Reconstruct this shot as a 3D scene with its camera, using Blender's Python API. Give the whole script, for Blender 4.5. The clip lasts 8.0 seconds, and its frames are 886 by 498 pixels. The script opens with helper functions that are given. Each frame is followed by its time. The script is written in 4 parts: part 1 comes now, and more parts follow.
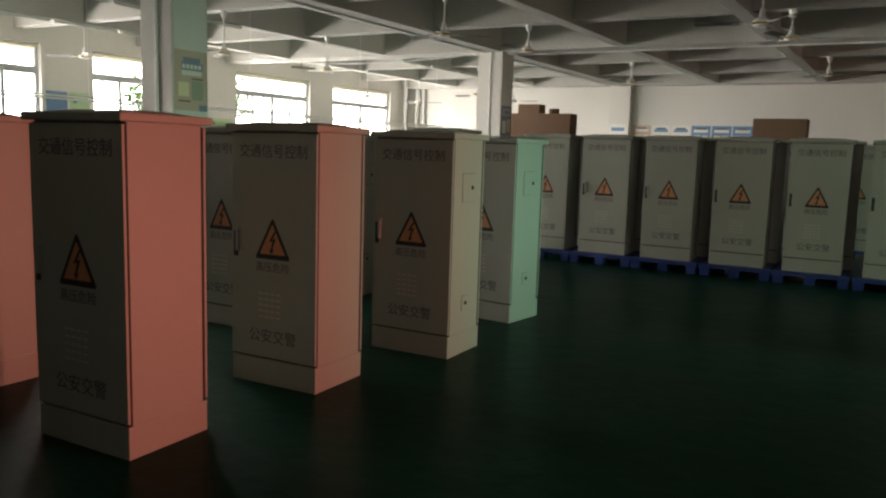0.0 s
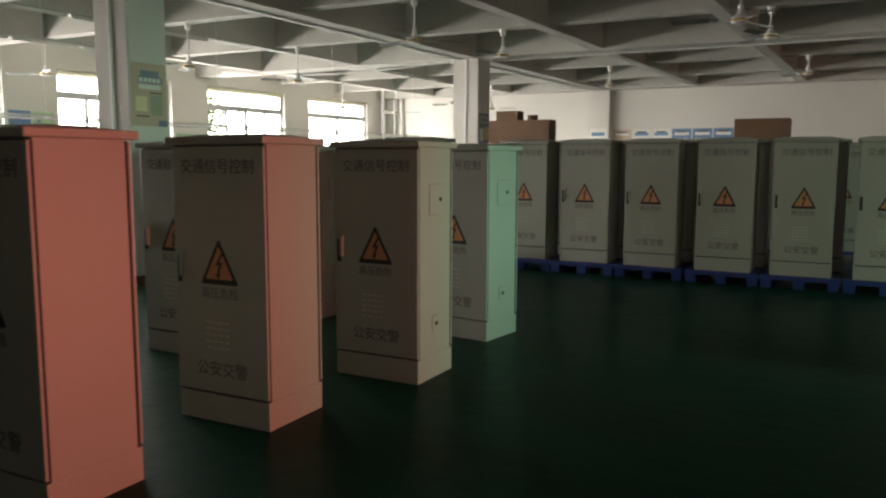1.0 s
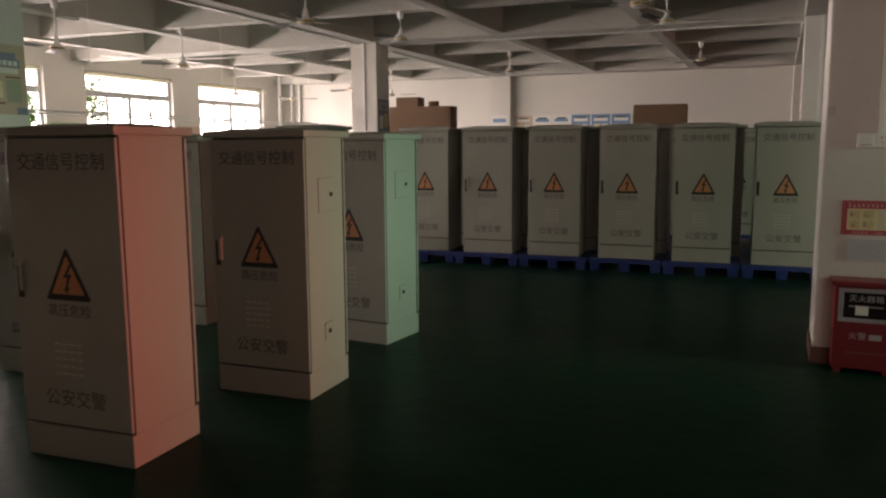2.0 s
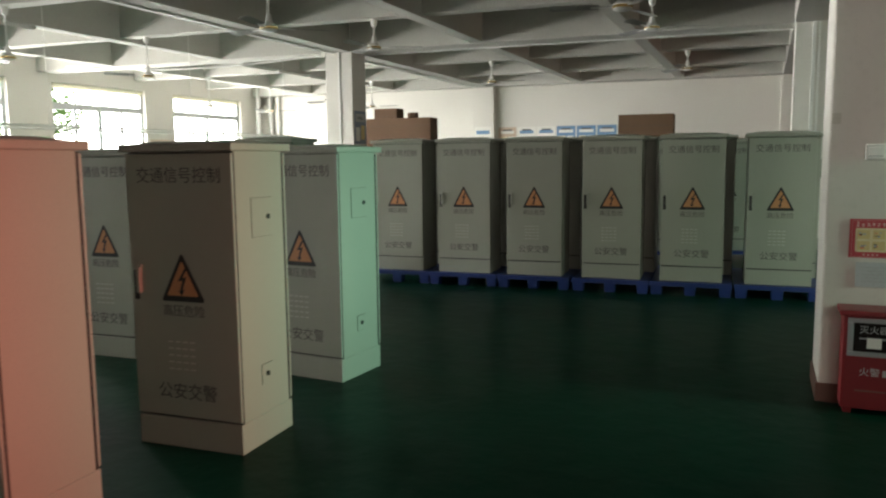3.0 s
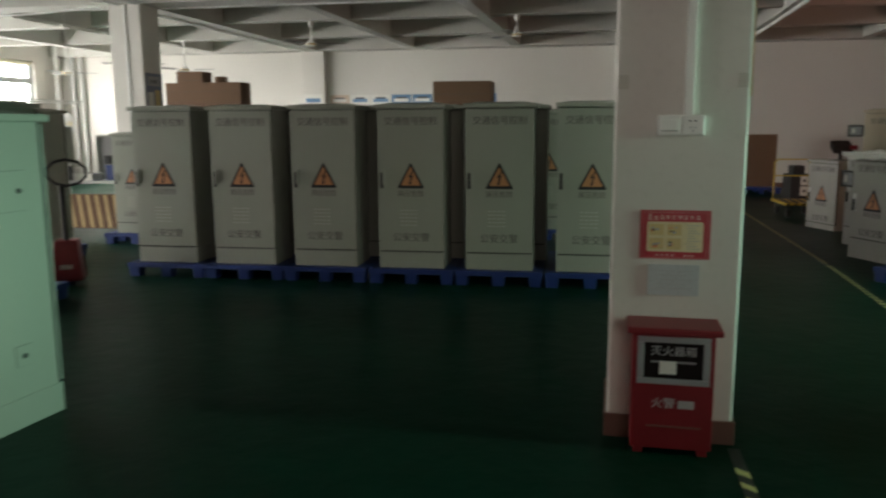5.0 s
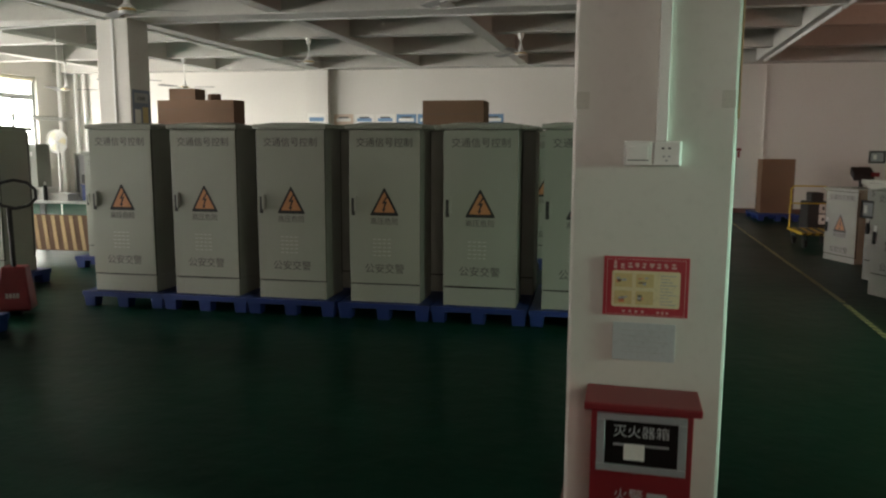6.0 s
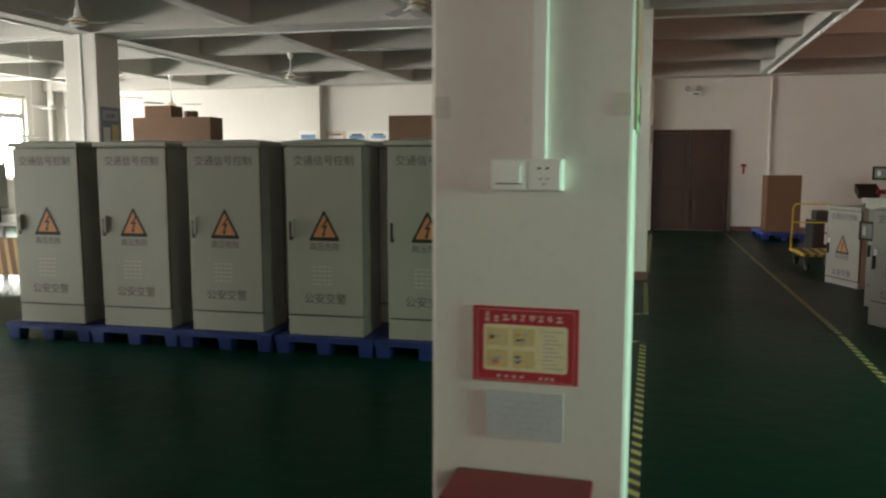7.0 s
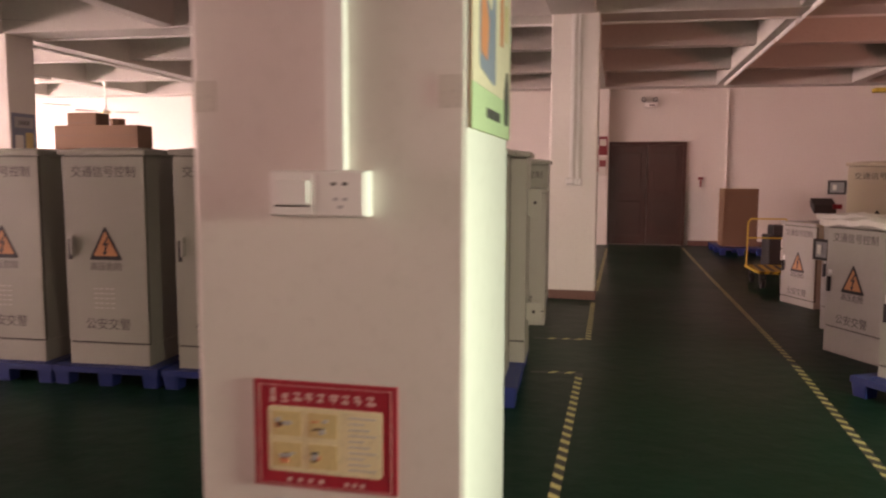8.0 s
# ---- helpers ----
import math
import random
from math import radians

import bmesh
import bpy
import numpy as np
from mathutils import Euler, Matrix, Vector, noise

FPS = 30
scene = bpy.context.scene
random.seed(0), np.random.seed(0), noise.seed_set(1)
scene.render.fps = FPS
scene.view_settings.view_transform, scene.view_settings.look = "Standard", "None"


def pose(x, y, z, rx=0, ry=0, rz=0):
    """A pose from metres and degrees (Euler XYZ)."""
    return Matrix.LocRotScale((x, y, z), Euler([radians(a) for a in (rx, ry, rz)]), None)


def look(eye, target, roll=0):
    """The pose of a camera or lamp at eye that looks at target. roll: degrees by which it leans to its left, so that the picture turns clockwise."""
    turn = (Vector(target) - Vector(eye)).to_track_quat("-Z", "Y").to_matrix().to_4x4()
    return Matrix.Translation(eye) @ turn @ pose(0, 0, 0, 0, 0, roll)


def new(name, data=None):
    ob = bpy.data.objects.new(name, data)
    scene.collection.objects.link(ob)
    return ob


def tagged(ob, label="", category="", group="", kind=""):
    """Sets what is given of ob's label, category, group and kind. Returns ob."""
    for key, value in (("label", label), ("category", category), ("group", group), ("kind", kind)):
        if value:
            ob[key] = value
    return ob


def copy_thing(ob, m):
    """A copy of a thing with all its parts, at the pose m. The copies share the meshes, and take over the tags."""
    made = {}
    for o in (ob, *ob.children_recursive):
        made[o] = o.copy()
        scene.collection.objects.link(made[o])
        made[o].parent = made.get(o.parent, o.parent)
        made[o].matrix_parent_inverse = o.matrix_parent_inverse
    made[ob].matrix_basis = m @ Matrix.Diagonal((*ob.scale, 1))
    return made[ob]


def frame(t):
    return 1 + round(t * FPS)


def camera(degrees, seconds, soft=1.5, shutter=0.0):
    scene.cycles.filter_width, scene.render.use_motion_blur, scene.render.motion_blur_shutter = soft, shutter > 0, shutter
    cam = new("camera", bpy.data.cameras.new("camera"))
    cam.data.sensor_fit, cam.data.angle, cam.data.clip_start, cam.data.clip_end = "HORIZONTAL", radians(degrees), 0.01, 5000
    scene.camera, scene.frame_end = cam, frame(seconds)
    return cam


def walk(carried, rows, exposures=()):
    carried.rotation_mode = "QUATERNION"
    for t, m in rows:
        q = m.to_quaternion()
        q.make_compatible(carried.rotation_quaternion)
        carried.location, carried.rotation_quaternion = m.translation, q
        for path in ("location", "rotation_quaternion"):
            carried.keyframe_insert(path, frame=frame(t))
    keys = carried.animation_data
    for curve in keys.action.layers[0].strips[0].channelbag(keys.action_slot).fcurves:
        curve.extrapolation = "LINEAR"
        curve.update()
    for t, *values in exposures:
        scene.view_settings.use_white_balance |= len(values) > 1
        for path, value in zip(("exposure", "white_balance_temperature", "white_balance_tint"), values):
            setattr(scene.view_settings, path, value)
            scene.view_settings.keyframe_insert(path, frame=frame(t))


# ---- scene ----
cam = camera(60.5, 8.0, soft=2.2, shutter=0.5)
PATH = [
    (0, (-0.071, 0.159, 1.382), (-1.028, 1.896, 1.126), 1.8),
    (0.5, (-0.101, 0.335, 1.385), (-1.068, 2.071, 1.151), 1.0),
    (1, (-0.144, 0.535, 1.38), (-1.071, 2.293, 1.15), 0.2),
    (1.5, (-0.232, 0.718, 1.388), (-1.004, 2.544, 1.126), 0.4),
    (1.7, (-0.247, 0.789, 1.395), (-0.965, 2.636, 1.124), 0.0),
    (3, (-0.3, 1.522, 1.41), (-0.974, 3.39, 1.177), -0.6),
    (3.5, (-0.284, 1.812, 1.425), (-0.854, 3.71, 1.153), -0.5),
    (4, (-0.158, 2.155, 1.414), (-0.712, 4.057, 1.138), -1.5),
    (4.5, (-0.029, 2.477, 1.414), (-0.56, 4.384, 1.125), -1.1),
    (5, (0.088, 2.82, 1.42), (-0.236, 4.768, 1.107), -0.3),
    (5.2, (0.145, 2.951, 1.423), (-0.143, 4.907, 1.117), -0.4),
    (6.5, (0.524, 3.817, 1.453), (0.099, 5.757, 1.214), 0.4),
    (7, (0.769, 4.167, 1.455), (0.349, 6.11, 1.236), 0.0),
    (7.5, (0.912, 4.513, 1.444), (0.516, 6.463, 1.246), 0.5),
    (8, (1.027, 4.871, 1.46), (0.687, 6.832, 1.272), 0.2),
]
EXPOSURES = [(0, 0.0, 6900, 15), (1.0, 0.02, 6900, 15), (1.5, -0.38, 7700, 35), (1.7, -0.38, 7700, 35), (2.8, 0.5, 6600, 10), (3.0, 0.5, 6600, 10), (3.5, 0.07, 6500, 11), (4.0, -0.2, 6600, 13), (4.5, 0.08, 6500, 11), (5.0, 0.0, 6600, 12), (6.5, 0.32, 6800, 13), (7.5, 0.62, 6900, 13), (7.8, 0.72, 8100, 46), (8.0, 0.85, 8600, 60)]
walk(cam, [(t, look(eye, target, roll)) for t, eye, target, roll in PATH], EXPOSURES)

# ---- light ----
world = bpy.data.worlds.new("world")
scene.world = world
world.use_nodes = True
wn = world.node_tree.nodes
sky = wn.new("ShaderNodeTexSky")
sky.sky_type, sky.sun_disc = "NISHITA", False
sky.sun_elevation, sky.sun_rotation = radians(57.9), radians(135)
wn["Background"].inputs["Strength"].default_value = 0.15
world.node_tree.links.new(sky.outputs["Color"], wn["Background"].inputs["Color"])
scene.view_settings.exposure = 0.0


def area(name, eye, target, sx, sy, power, colour, spread=180):
    d = bpy.data.lights.new(name, "AREA")
    d.shape, d.size, d.size_y, d.energy, d.color, d.spread = "RECTANGLE", sx, sy, power, colour, radians(spread)
    o = new(name, d)
    o.matrix_world = look(eye, target)
    return o


WIN_Y = [(2.95, 5.7), (6.75, 9.5), (10.6, 13.4), (14.48, 17.2), (18.2, 21.0)]


def wall_x(y):
    """The inner face of the window wall, which runs three degrees off the y axis."""
    return -13.6 + 0.053 * (y - 22)


for ya, yb in WIN_Y:
    ym = (ya + yb) / 2
    area("window_daylight", (wall_x(ym) - 0.32, ym, 1.65), (wall_x(ym) + 5, ym, 3.7), 2.6, 0.9, 120 if ya < 3 else 215, (1.0, 0.985, 0.95))
# unseen lamps for inferred test signals beyond the aisle: red near the start, green further on
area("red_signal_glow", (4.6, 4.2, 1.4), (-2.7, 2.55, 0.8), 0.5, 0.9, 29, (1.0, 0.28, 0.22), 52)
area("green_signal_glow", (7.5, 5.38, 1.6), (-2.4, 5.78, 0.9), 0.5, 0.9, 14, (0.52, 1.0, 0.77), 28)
# unseen warm lamp added to redden the end wall and the ceiling there
area("warm_wall_fill", (8.2, 13.5, 1.6), (3.4, 18.0, 3.4), 0.9, 0.9, 30, (1.0, 0.55, 0.42), 150)
# unseen fill lamps added behind and beside the walk; the walls there are closed
area("side_fill", (4.8, 4.4, 2.9), (2.4, 10.0, 0.0), 1.0, 1.0, 28, (0.76, 1.0, 0.8), 66)
area("rear_fill", (0.8, -1.8, 2.2), (-0.6, 5.0, 1.2), 1.6, 1.6, 5.0, (1.0, 0.84, 0.73), 90)
# added only to lift the near column's front face
area("column_fill", (2.3, -0.8, 2.2), (0.4, 6.3, 1.5), 0.9, 1.2, 2.6, (1.0, 0.88, 0.78), 46)
sun = bpy.data.lights.new("sun", "SUN")
sun.energy, sun.angle, sun.color = 3.0, radians(0.6), (1.0, 0.95, 0.86)
new("sun", sun).matrix_world = look((20, -20, 45), (0, 0, 0))

# ---- materials ----


def material(name, colour, rough=0.5, metal=0.0, scale=8.0, vary=0.12, bump=0.05, fine=90.0, spec=0.5, dirt=None):
    """Paint, plaster and the like: base colour, cloudy variation, fine grain and a little relief."""
    m = bpy.data.materials.new(name)
    m.use_nodes = True
    n, l = m.node_tree.nodes, m.node_tree.links
    b = n["Principled BSDF"]
    co = n.new("ShaderNodeTexCoord")
    big, small = n.new("ShaderNodeTexNoise"), n.new("ShaderNodeTexNoise")
    big.inputs["Scale"].default_value, big.inputs["Detail"].default_value = scale * 0.12, 5
    small.inputs["Scale"].default_value, small.inputs["Detail"].default_value = fine, 3
    for t in (big, small):
        l.new(co.outputs["Object"], t.inputs["Vector"])
    mix = n.new("ShaderNodeMix")
    mix.data_type = "RGBA"
    mix.inputs["A"].default_value = (*[c * (1 - vary) for c in colour], 1)
    mix.inputs["B"].default_value = (*[min(1, c * (1 + vary)) for c in colour], 1)
    l.new(big.outputs["Fac"], mix.inputs["Factor"])
    mix2 = n.new("ShaderNodeMix")
    mix2.data_type = "RGBA"
    mix2.inputs["B"].default_value = (*(dirt or [c * 0.7 for c in colour]), 1)
    ramp = n.new("ShaderNodeMapRange")
    ramp.inputs["From Min"].default_value, ramp.inputs["From Max"].default_value = 0.52, 0.8
    ramp.inputs["To Max"].default_value = 0.55
    l.new(small.outputs["Fac"], ramp.inputs["Value"])
    l.new(ramp.outputs["Result"], mix2.inputs["Factor"])
    l.new(mix.outputs["Result"], mix2.inputs["A"])
    l.new(mix2.outputs["Result"], b.inputs["Base Color"])
    r = n.new("ShaderNodeMapRange")
    r.inputs["To Min"].default_value, r.inputs["To Max"].default_value = max(0.02, rough - 0.1), min(1, rough + 0.1)
    l.new(big.outputs["Fac"], r.inputs["Value"])
    l.new(r.outputs["Result"], b.inputs["Roughness"])
    bp = n.new("ShaderNodeBump")
    bp.inputs["Strength"].default_value, bp.inputs["Distance"].default_value = bump, 0.01
    l.new(small.outputs["Fac"], bp.inputs["Height"])
    l.new(bp.outputs["Normal"], b.inputs["Normal"])
    b.inputs["Metallic"].default_value = metal
    b.inputs["Specular IOR Level"].default_value = spec
    return m


M_WALL = material("wall_plaster", (0.69, 0.67, 0.62), 0.85, scale=4, vary=0.05, bump=0.04, fine=25, dirt=(0.61, 0.59, 0.54))
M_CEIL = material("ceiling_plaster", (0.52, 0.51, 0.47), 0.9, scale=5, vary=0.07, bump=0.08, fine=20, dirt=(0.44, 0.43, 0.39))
M_FLOOR = material("green_floor_paint", (0.0015, 0.028, 0.016), 0.36, scale=6, vary=0.3, bump=0.5, fine=6, spec=0.06)
M_CAB = material("grey_cabinet_paint", (0.33, 0.345, 0.29), 0.42, scale=8, vary=0.04, bump=0.04, fine=220)
M_BLUE = material("blue_plastic", (0.012, 0.036, 0.17), 0.5, vary=0.2)
M_BLACK = material("black_ink", (0.015, 0.015, 0.015), 0.5)
M_GAP = material("dark_gap", (0.02, 0.02, 0.02), 0.8)
M_SIGN = material("orange_sign_face", (0.56, 0.24, 0.10), 0.5, vary=0.08)
M_INK = material("grey_print", (0.075, 0.075, 0.07), 0.6)
M_RED = material("red_enamel", (0.2, 0.008, 0.013), 0.4, vary=0.15)
M_CARD = material("brown_cardboard", (0.16, 0.09, 0.052), 0.85, vary=0.15, bump=0.1)
M_WOOD = material("dark_red_door_wood", (0.045, 0.013, 0.009), 0.4, vary=0.3, scale=20)
M_STEEL = material("bright_steel", (0.6, 0.6, 0.58), 0.3, metal=1.0)
M_WHITE = material("white_plastic", (0.78, 0.78, 0.75), 0.4, vary=0.04, dirt=(0.74, 0.74, 0.71))
M_SKIRT = material("brown_skirting_paint", (0.16, 0.08, 0.06), 0.6, vary=0.2)
M_YEL = material("yellow_paint", (0.55, 0.37, 0.03), 0.5, vary=0.2)
M_FRAME = material("window_frame_grey", (0.52, 0.54, 0.54), 0.45, vary=0.04)

M_POST_Y = material("poster_yellow", (0.68, 0.55, 0.26), 0.6, vary=0.1)
M_POST_B = material("poster_blue", (0.13, 0.25, 0.42), 0.6, vary=0.15)
M_POST_F = material("faded_poster", (0.58, 0.45, 0.34), 0.6, vary=0.12)
M_SAGE = material("sage_print", (0.36, 0.38, 0.28), 0.6, vary=0.12)
M_POST_D = material("poster_slate", (0.22, 0.26, 0.34), 0.6, vary=0.12)
M_POST_G = material("poster_green", (0.42, 0.58, 0.34), 0.6, vary=0.12)
M_POST_O = material("poster_orange", (0.75, 0.25, 0.12), 0.6, vary=0.12)
M_POST_C = material("poster_cream", (0.74, 0.62, 0.46), 0.6, vary=0.12)
M_OLDTAPE = material("old_tape", (0.58, 0.56, 0.5), 0.6, vary=0.08)
M_PAPER = material("white_paper", (0.78, 0.77, 0.72), 0.7, vary=0.05)
M_CREAM = material("cream_print", (0.78, 0.7, 0.45), 0.6, vary=0.06)
M_POSTER_RED = material("poster_red", (0.46, 0.028, 0.045), 0.4, vary=0.08)
M_SLEEVE = material("clear_sleeve", (0.55, 0.58, 0.6), 0.15, vary=0.12, scale=40, spec=0.8)
M_PALE = material("pale_print", (0.66, 0.42, 0.4), 0.5, vary=0.15, scale=60)
M_GREY = material("grey_metal_frame", (0.3, 0.31, 0.32), 0.4, vary=0.1)
M_FAINT = material("faint_print", (0.42, 0.43, 0.44), 0.5)
M_GLASSY = material("dark_window", (0.012, 0.01, 0.01), 0.12, vary=0.1, spec=0.25)
M_BRASS = material("brass", (0.6, 0.42, 0.16), 0.25, metal=1.0)
M_BLADE = material("fan_blade", (0.24, 0.24, 0.23), 0.45, vary=0.1)
M_CREAMCAB = material("cream_cabinet_paint", (0.62, 0.55, 0.42), 0.45, vary=0.05, fine=220)
M_WRAP = material("plastic_wrap", (0.44, 0.43, 0.39), 0.2, vary=0.08, scale=40, bump=0.2, fine=25, spec=0.7, dirt=(0.42, 0.4, 0.36))
M_FOAM = material("white_foam", (0.82, 0.8, 0.74), 0.6, vary=0.05, bump=0.2)
M_RUBBER = material("black_rubber", (0.02, 0.02, 0.02), 0.6)
M_FADED = material("faded_yellow_paint", (0.5, 0.34, 0.16), 0.7, vary=0.2, scale=30)
M_TABLE = material("grey_table_top", (0.5, 0.5, 0.48), 0.5, vary=0.1)
M_BARK = material("bark", (0.12, 0.08, 0.05), 0.9)
M_LEAF = material("leaf", (0.11, 0.22, 0.04), 0.6, vary=0.4, scale=30)


def glowing(name, colour, strength):
    m = bpy.data.materials.new(name)
    m.use_nodes = True
    n = m.node_tree.nodes
    b = n["Principled BSDF"]
    b.inputs["Base Color"].default_value = (*colour, 1)
    b.inputs["Emission Color"].default_value = (*colour, 1)
    b.inputs["Emission Strength"].default_value = strength
    return m


def clear_glass():
    m = bpy.data.materials.new("window_glass")
    m.use_nodes = True
    b = m.node_tree.nodes["Principled BSDF"]
    b.inputs["Base Color"].default_value = (0.95, 0.98, 0.96, 1)
    b.inputs["Roughness"].default_value, b.inputs["Transmission Weight"].default_value, b.inputs["IOR"].default_value = 0.0, 1.0, 1.45
    return m


M_GLASS = clear_glass()
M_BLIND = material("cream_blind_cloth", (0.82, 0.79, 0.64), 0.8, vary=0.05)
M_BLIND.node_tree.nodes["Principled BSDF"].inputs["Transmission Weight"].default_value = 0.45
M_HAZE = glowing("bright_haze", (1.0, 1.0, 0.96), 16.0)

# ---- building blocks ----


def boxes(*specs, bevel=0.0):
    """One bmesh of boxes, each (x0, y0, z0, x1, y1, z1)."""
    bm = bmesh.new()
    for x0, y0, z0, x1, y1, z1 in specs:
        made = bmesh.ops.create_cube(bm, size=1.0)["verts"]
        for v in made:
            v.co = Vector(((x0 + x1) / 2 + v.co.x * (x1 - x0), (y0 + y1) / 2 + v.co.y * (y1 - y0), (z0 + z1) / 2 + v.co.z * (z1 - z0)))
    if bevel:
        bmesh.ops.bevel(bm, geom=bm.edges[:], offset=bevel, segments=2, affect="EDGES", profile=0.5)
    return bm


def rod(bm, a, b, r, n=12, r2=None):
    """A capped round bar from a to b, added to bm."""
    a, b = Vector(a), Vector(b)
    m = Matrix.Translation((a + b) / 2) @ (b - a).to_track_quat("Z", "Y").to_matrix().to_4x4()
    bmesh.ops.create_cone(bm, cap_ends=True, segments=n, radius1=r, radius2=r if r2 is None else r2, depth=(b - a).length, matrix=m)
    return bm


def mesh_of(name, bm, mat, smooth=False):
    me = bpy.data.meshes.new(name)
    bm.to_mesh(me)
    bm.free()
    me.materials.append(mat)
    if smooth:
        for p in me.polygons:
            p.use_smooth = True
    return me


def part(name, bm, mat, parent=None, label="", smooth=False):
    me = bm if isinstance(bm, bpy.types.Mesh) else mesh_of(name, bm, mat, smooth)
    o = new(name, me)
    o.parent = parent
    if label:
        tagged(o, label)
    return o


def structure(name, bm, mat, label, category):
    return tagged(part(name, bm, mat), label, category, kind="structure")


def thing(name, label, category, m, group=""):
    o = new(name)
    o.empty_display_size = 0.1
    o.matrix_world = m
    return tagged(o, label, category, group)


def lettering(body, size, mat, width=None):
    """Flat writing in the x-z plane, centred, facing -y, a millimetre thick."""
    cu = bpy.data.curves.new("lettering", "FONT")
    cu.body, cu.size, cu.align_x, cu.align_y, cu.extrude = body, size, "CENTER", "CENTER", 0.0006
    ob = bpy.data.objects.new("lettering", cu)
    me = bpy.data.meshes.new_from_object(ob)
    bpy.data.objects.remove(ob)
    me.name = "lettering"
    xs = [v.co.x for v in me.vertices]
    k = width / (max(xs) - min(xs)) if width and xs else 1.0
    mid = (max(xs) + min(xs)) / 2 if xs else 0
    for v in me.vertices:
        v.co = Vector(((v.co.x - mid) * k, -v.co.z, v.co.y * k))
    me.materials.clear()
    me.materials.append(mat)
    return me


def placed(me, parent, x, y, z, name="lettering", label="", rz=0):
    o = part(name, me, None, parent, label)
    o.location, o.rotation_euler = (x, y, z), (0, 0, radians(rz))
    return o


def prism(bm, pts, y0, y1):
    """A polygon of (x, z) points, counted as seen from -y, drawn out from y0 to y1."""
    a = [bm.verts.new((x, y0, z)) for x, z in pts]
    b = [bm.verts.new((x, y1, z)) for x, z in pts]
    bm.faces.new(a)
    bm.faces.new(b[::-1])
    for i in range(len(pts)):
        j = (i + 1) % len(pts)
        bm.faces.new((a[j], a[i], b[i], b[j]))
    bmesh.ops.recalc_face_normals(bm, faces=bm.faces[:])
    return bm


def rounded(pts, r, n=4):
    """The polygon with its corners rounded."""
    out = []
    for i, p in enumerate(pts):
        p, a, b = Vector(p), Vector(pts[i - 1]), Vector(pts[(i + 1) % len(pts)])
        s, e = p + (a - p).normalized() * r, p + (b - p).normalized() * r
        for k in range(n + 1):
            t = k / n
            out.append(tuple((1 - t) ** 2 * s + 2 * t * (1 - t) * p + t * t * e))
    return out


def slab(pts, z0, z1):
    """A flat sheet of plan points between two heights."""
    bm = bmesh.new()
    a = [bm.verts.new((x, y, z0)) for x, y in pts]
    b = [bm.verts.new((x, y, z1)) for x, y in pts]
    bm.faces.new(a[::-1])
    bm.faces.new(b)
    for i in range(len(pts)):
        j = (i + 1) % len(pts)
        bm.faces.new((a[i], a[j], b[j], b[i]))
    bmesh.ops.recalc_face_normals(bm, faces=bm.faces[:])
    return bm


def tube(points, r, n=8):
    """A round bar bent through the points."""
    cu = bpy.data.curves.new("tube", "CURVE")
    cu.dimensions, cu.bevel_depth, cu.bevel_resolution, cu.use_fill_caps = "3D", r, 2, True
    sp = cu.splines.new("POLY")
    sp.points.add(len(points) - 1)
    for q, p in zip(sp.points, points):
        q.co = (*p, 1)
    ob = bpy.data.objects.new("tube", cu)
    me = bpy.data.meshes.new_from_object(ob)
    bpy.data.objects.remove(ob)
    bm = bmesh.new()
    bm.from_mesh(me)
    return bm


# ---- the hall ----
X1, Y0, Y1 = 20.0, -12.0, 22.0
SLAB, MAIN, SECOND, LONG = 3.95, 3.365, 3.43, 3.385
PLAN = [(wall_x(Y0) - 0.28, Y0 - 0.25), (X1 + 0.25, Y0 - 0.25), (X1 + 0.25, Y1 + 0.25), (wall_x(Y1) - 0.28, Y1 + 0.25)]
structure("floor", slab(PLAN, -0.2, 0.0), M_FLOOR, "dark green painted concrete floor with a dull gloss", "floor")
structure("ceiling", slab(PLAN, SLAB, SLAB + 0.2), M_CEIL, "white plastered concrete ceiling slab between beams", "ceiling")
structure("wall_north", boxes((wall_x(Y1), Y1, 0, X1, Y1 + 0.25, SLAB)), M_WALL, "plain off-white plastered end wall", "wall")
structure("wall_east", boxes((X1, Y0, 0, X1 + 0.25, Y1, SLAB)), M_WALL, "plain off-white plastered side wall", "wall")
structure("wall_south", boxes((wall_x(Y0), Y0 - 0.25, 0, X1, Y0, SLAB)), M_WALL, "plain off-white plastered end wall", "wall")

# the window wall runs three degrees off the y axis, from the far corner
SILL, HEAD = 1.1, 3.2
solid = []
edges = [Y0 - 0.2] + [v for w in WIN_Y for v in w] + [Y1 + 0.2]
for a, b in zip(edges[0::2], edges[1::2]):
    solid.append((-0.25, a, 0, 0, b, SLAB))
for a, b in WIN_Y:
    solid += [(-0.25, a, 0, 0, b, SILL), (-0.25, a, HEAD, 0, b, SLAB)]
WEST = pose(-13.6, 22, 0, 0, 0, -3.03) @ pose(0, -22, 0)
west = structure("wall_west", boxes(*solid), M_WALL, "off-white plastered wall with a row of large windows", "wall")
west.matrix_world = WEST

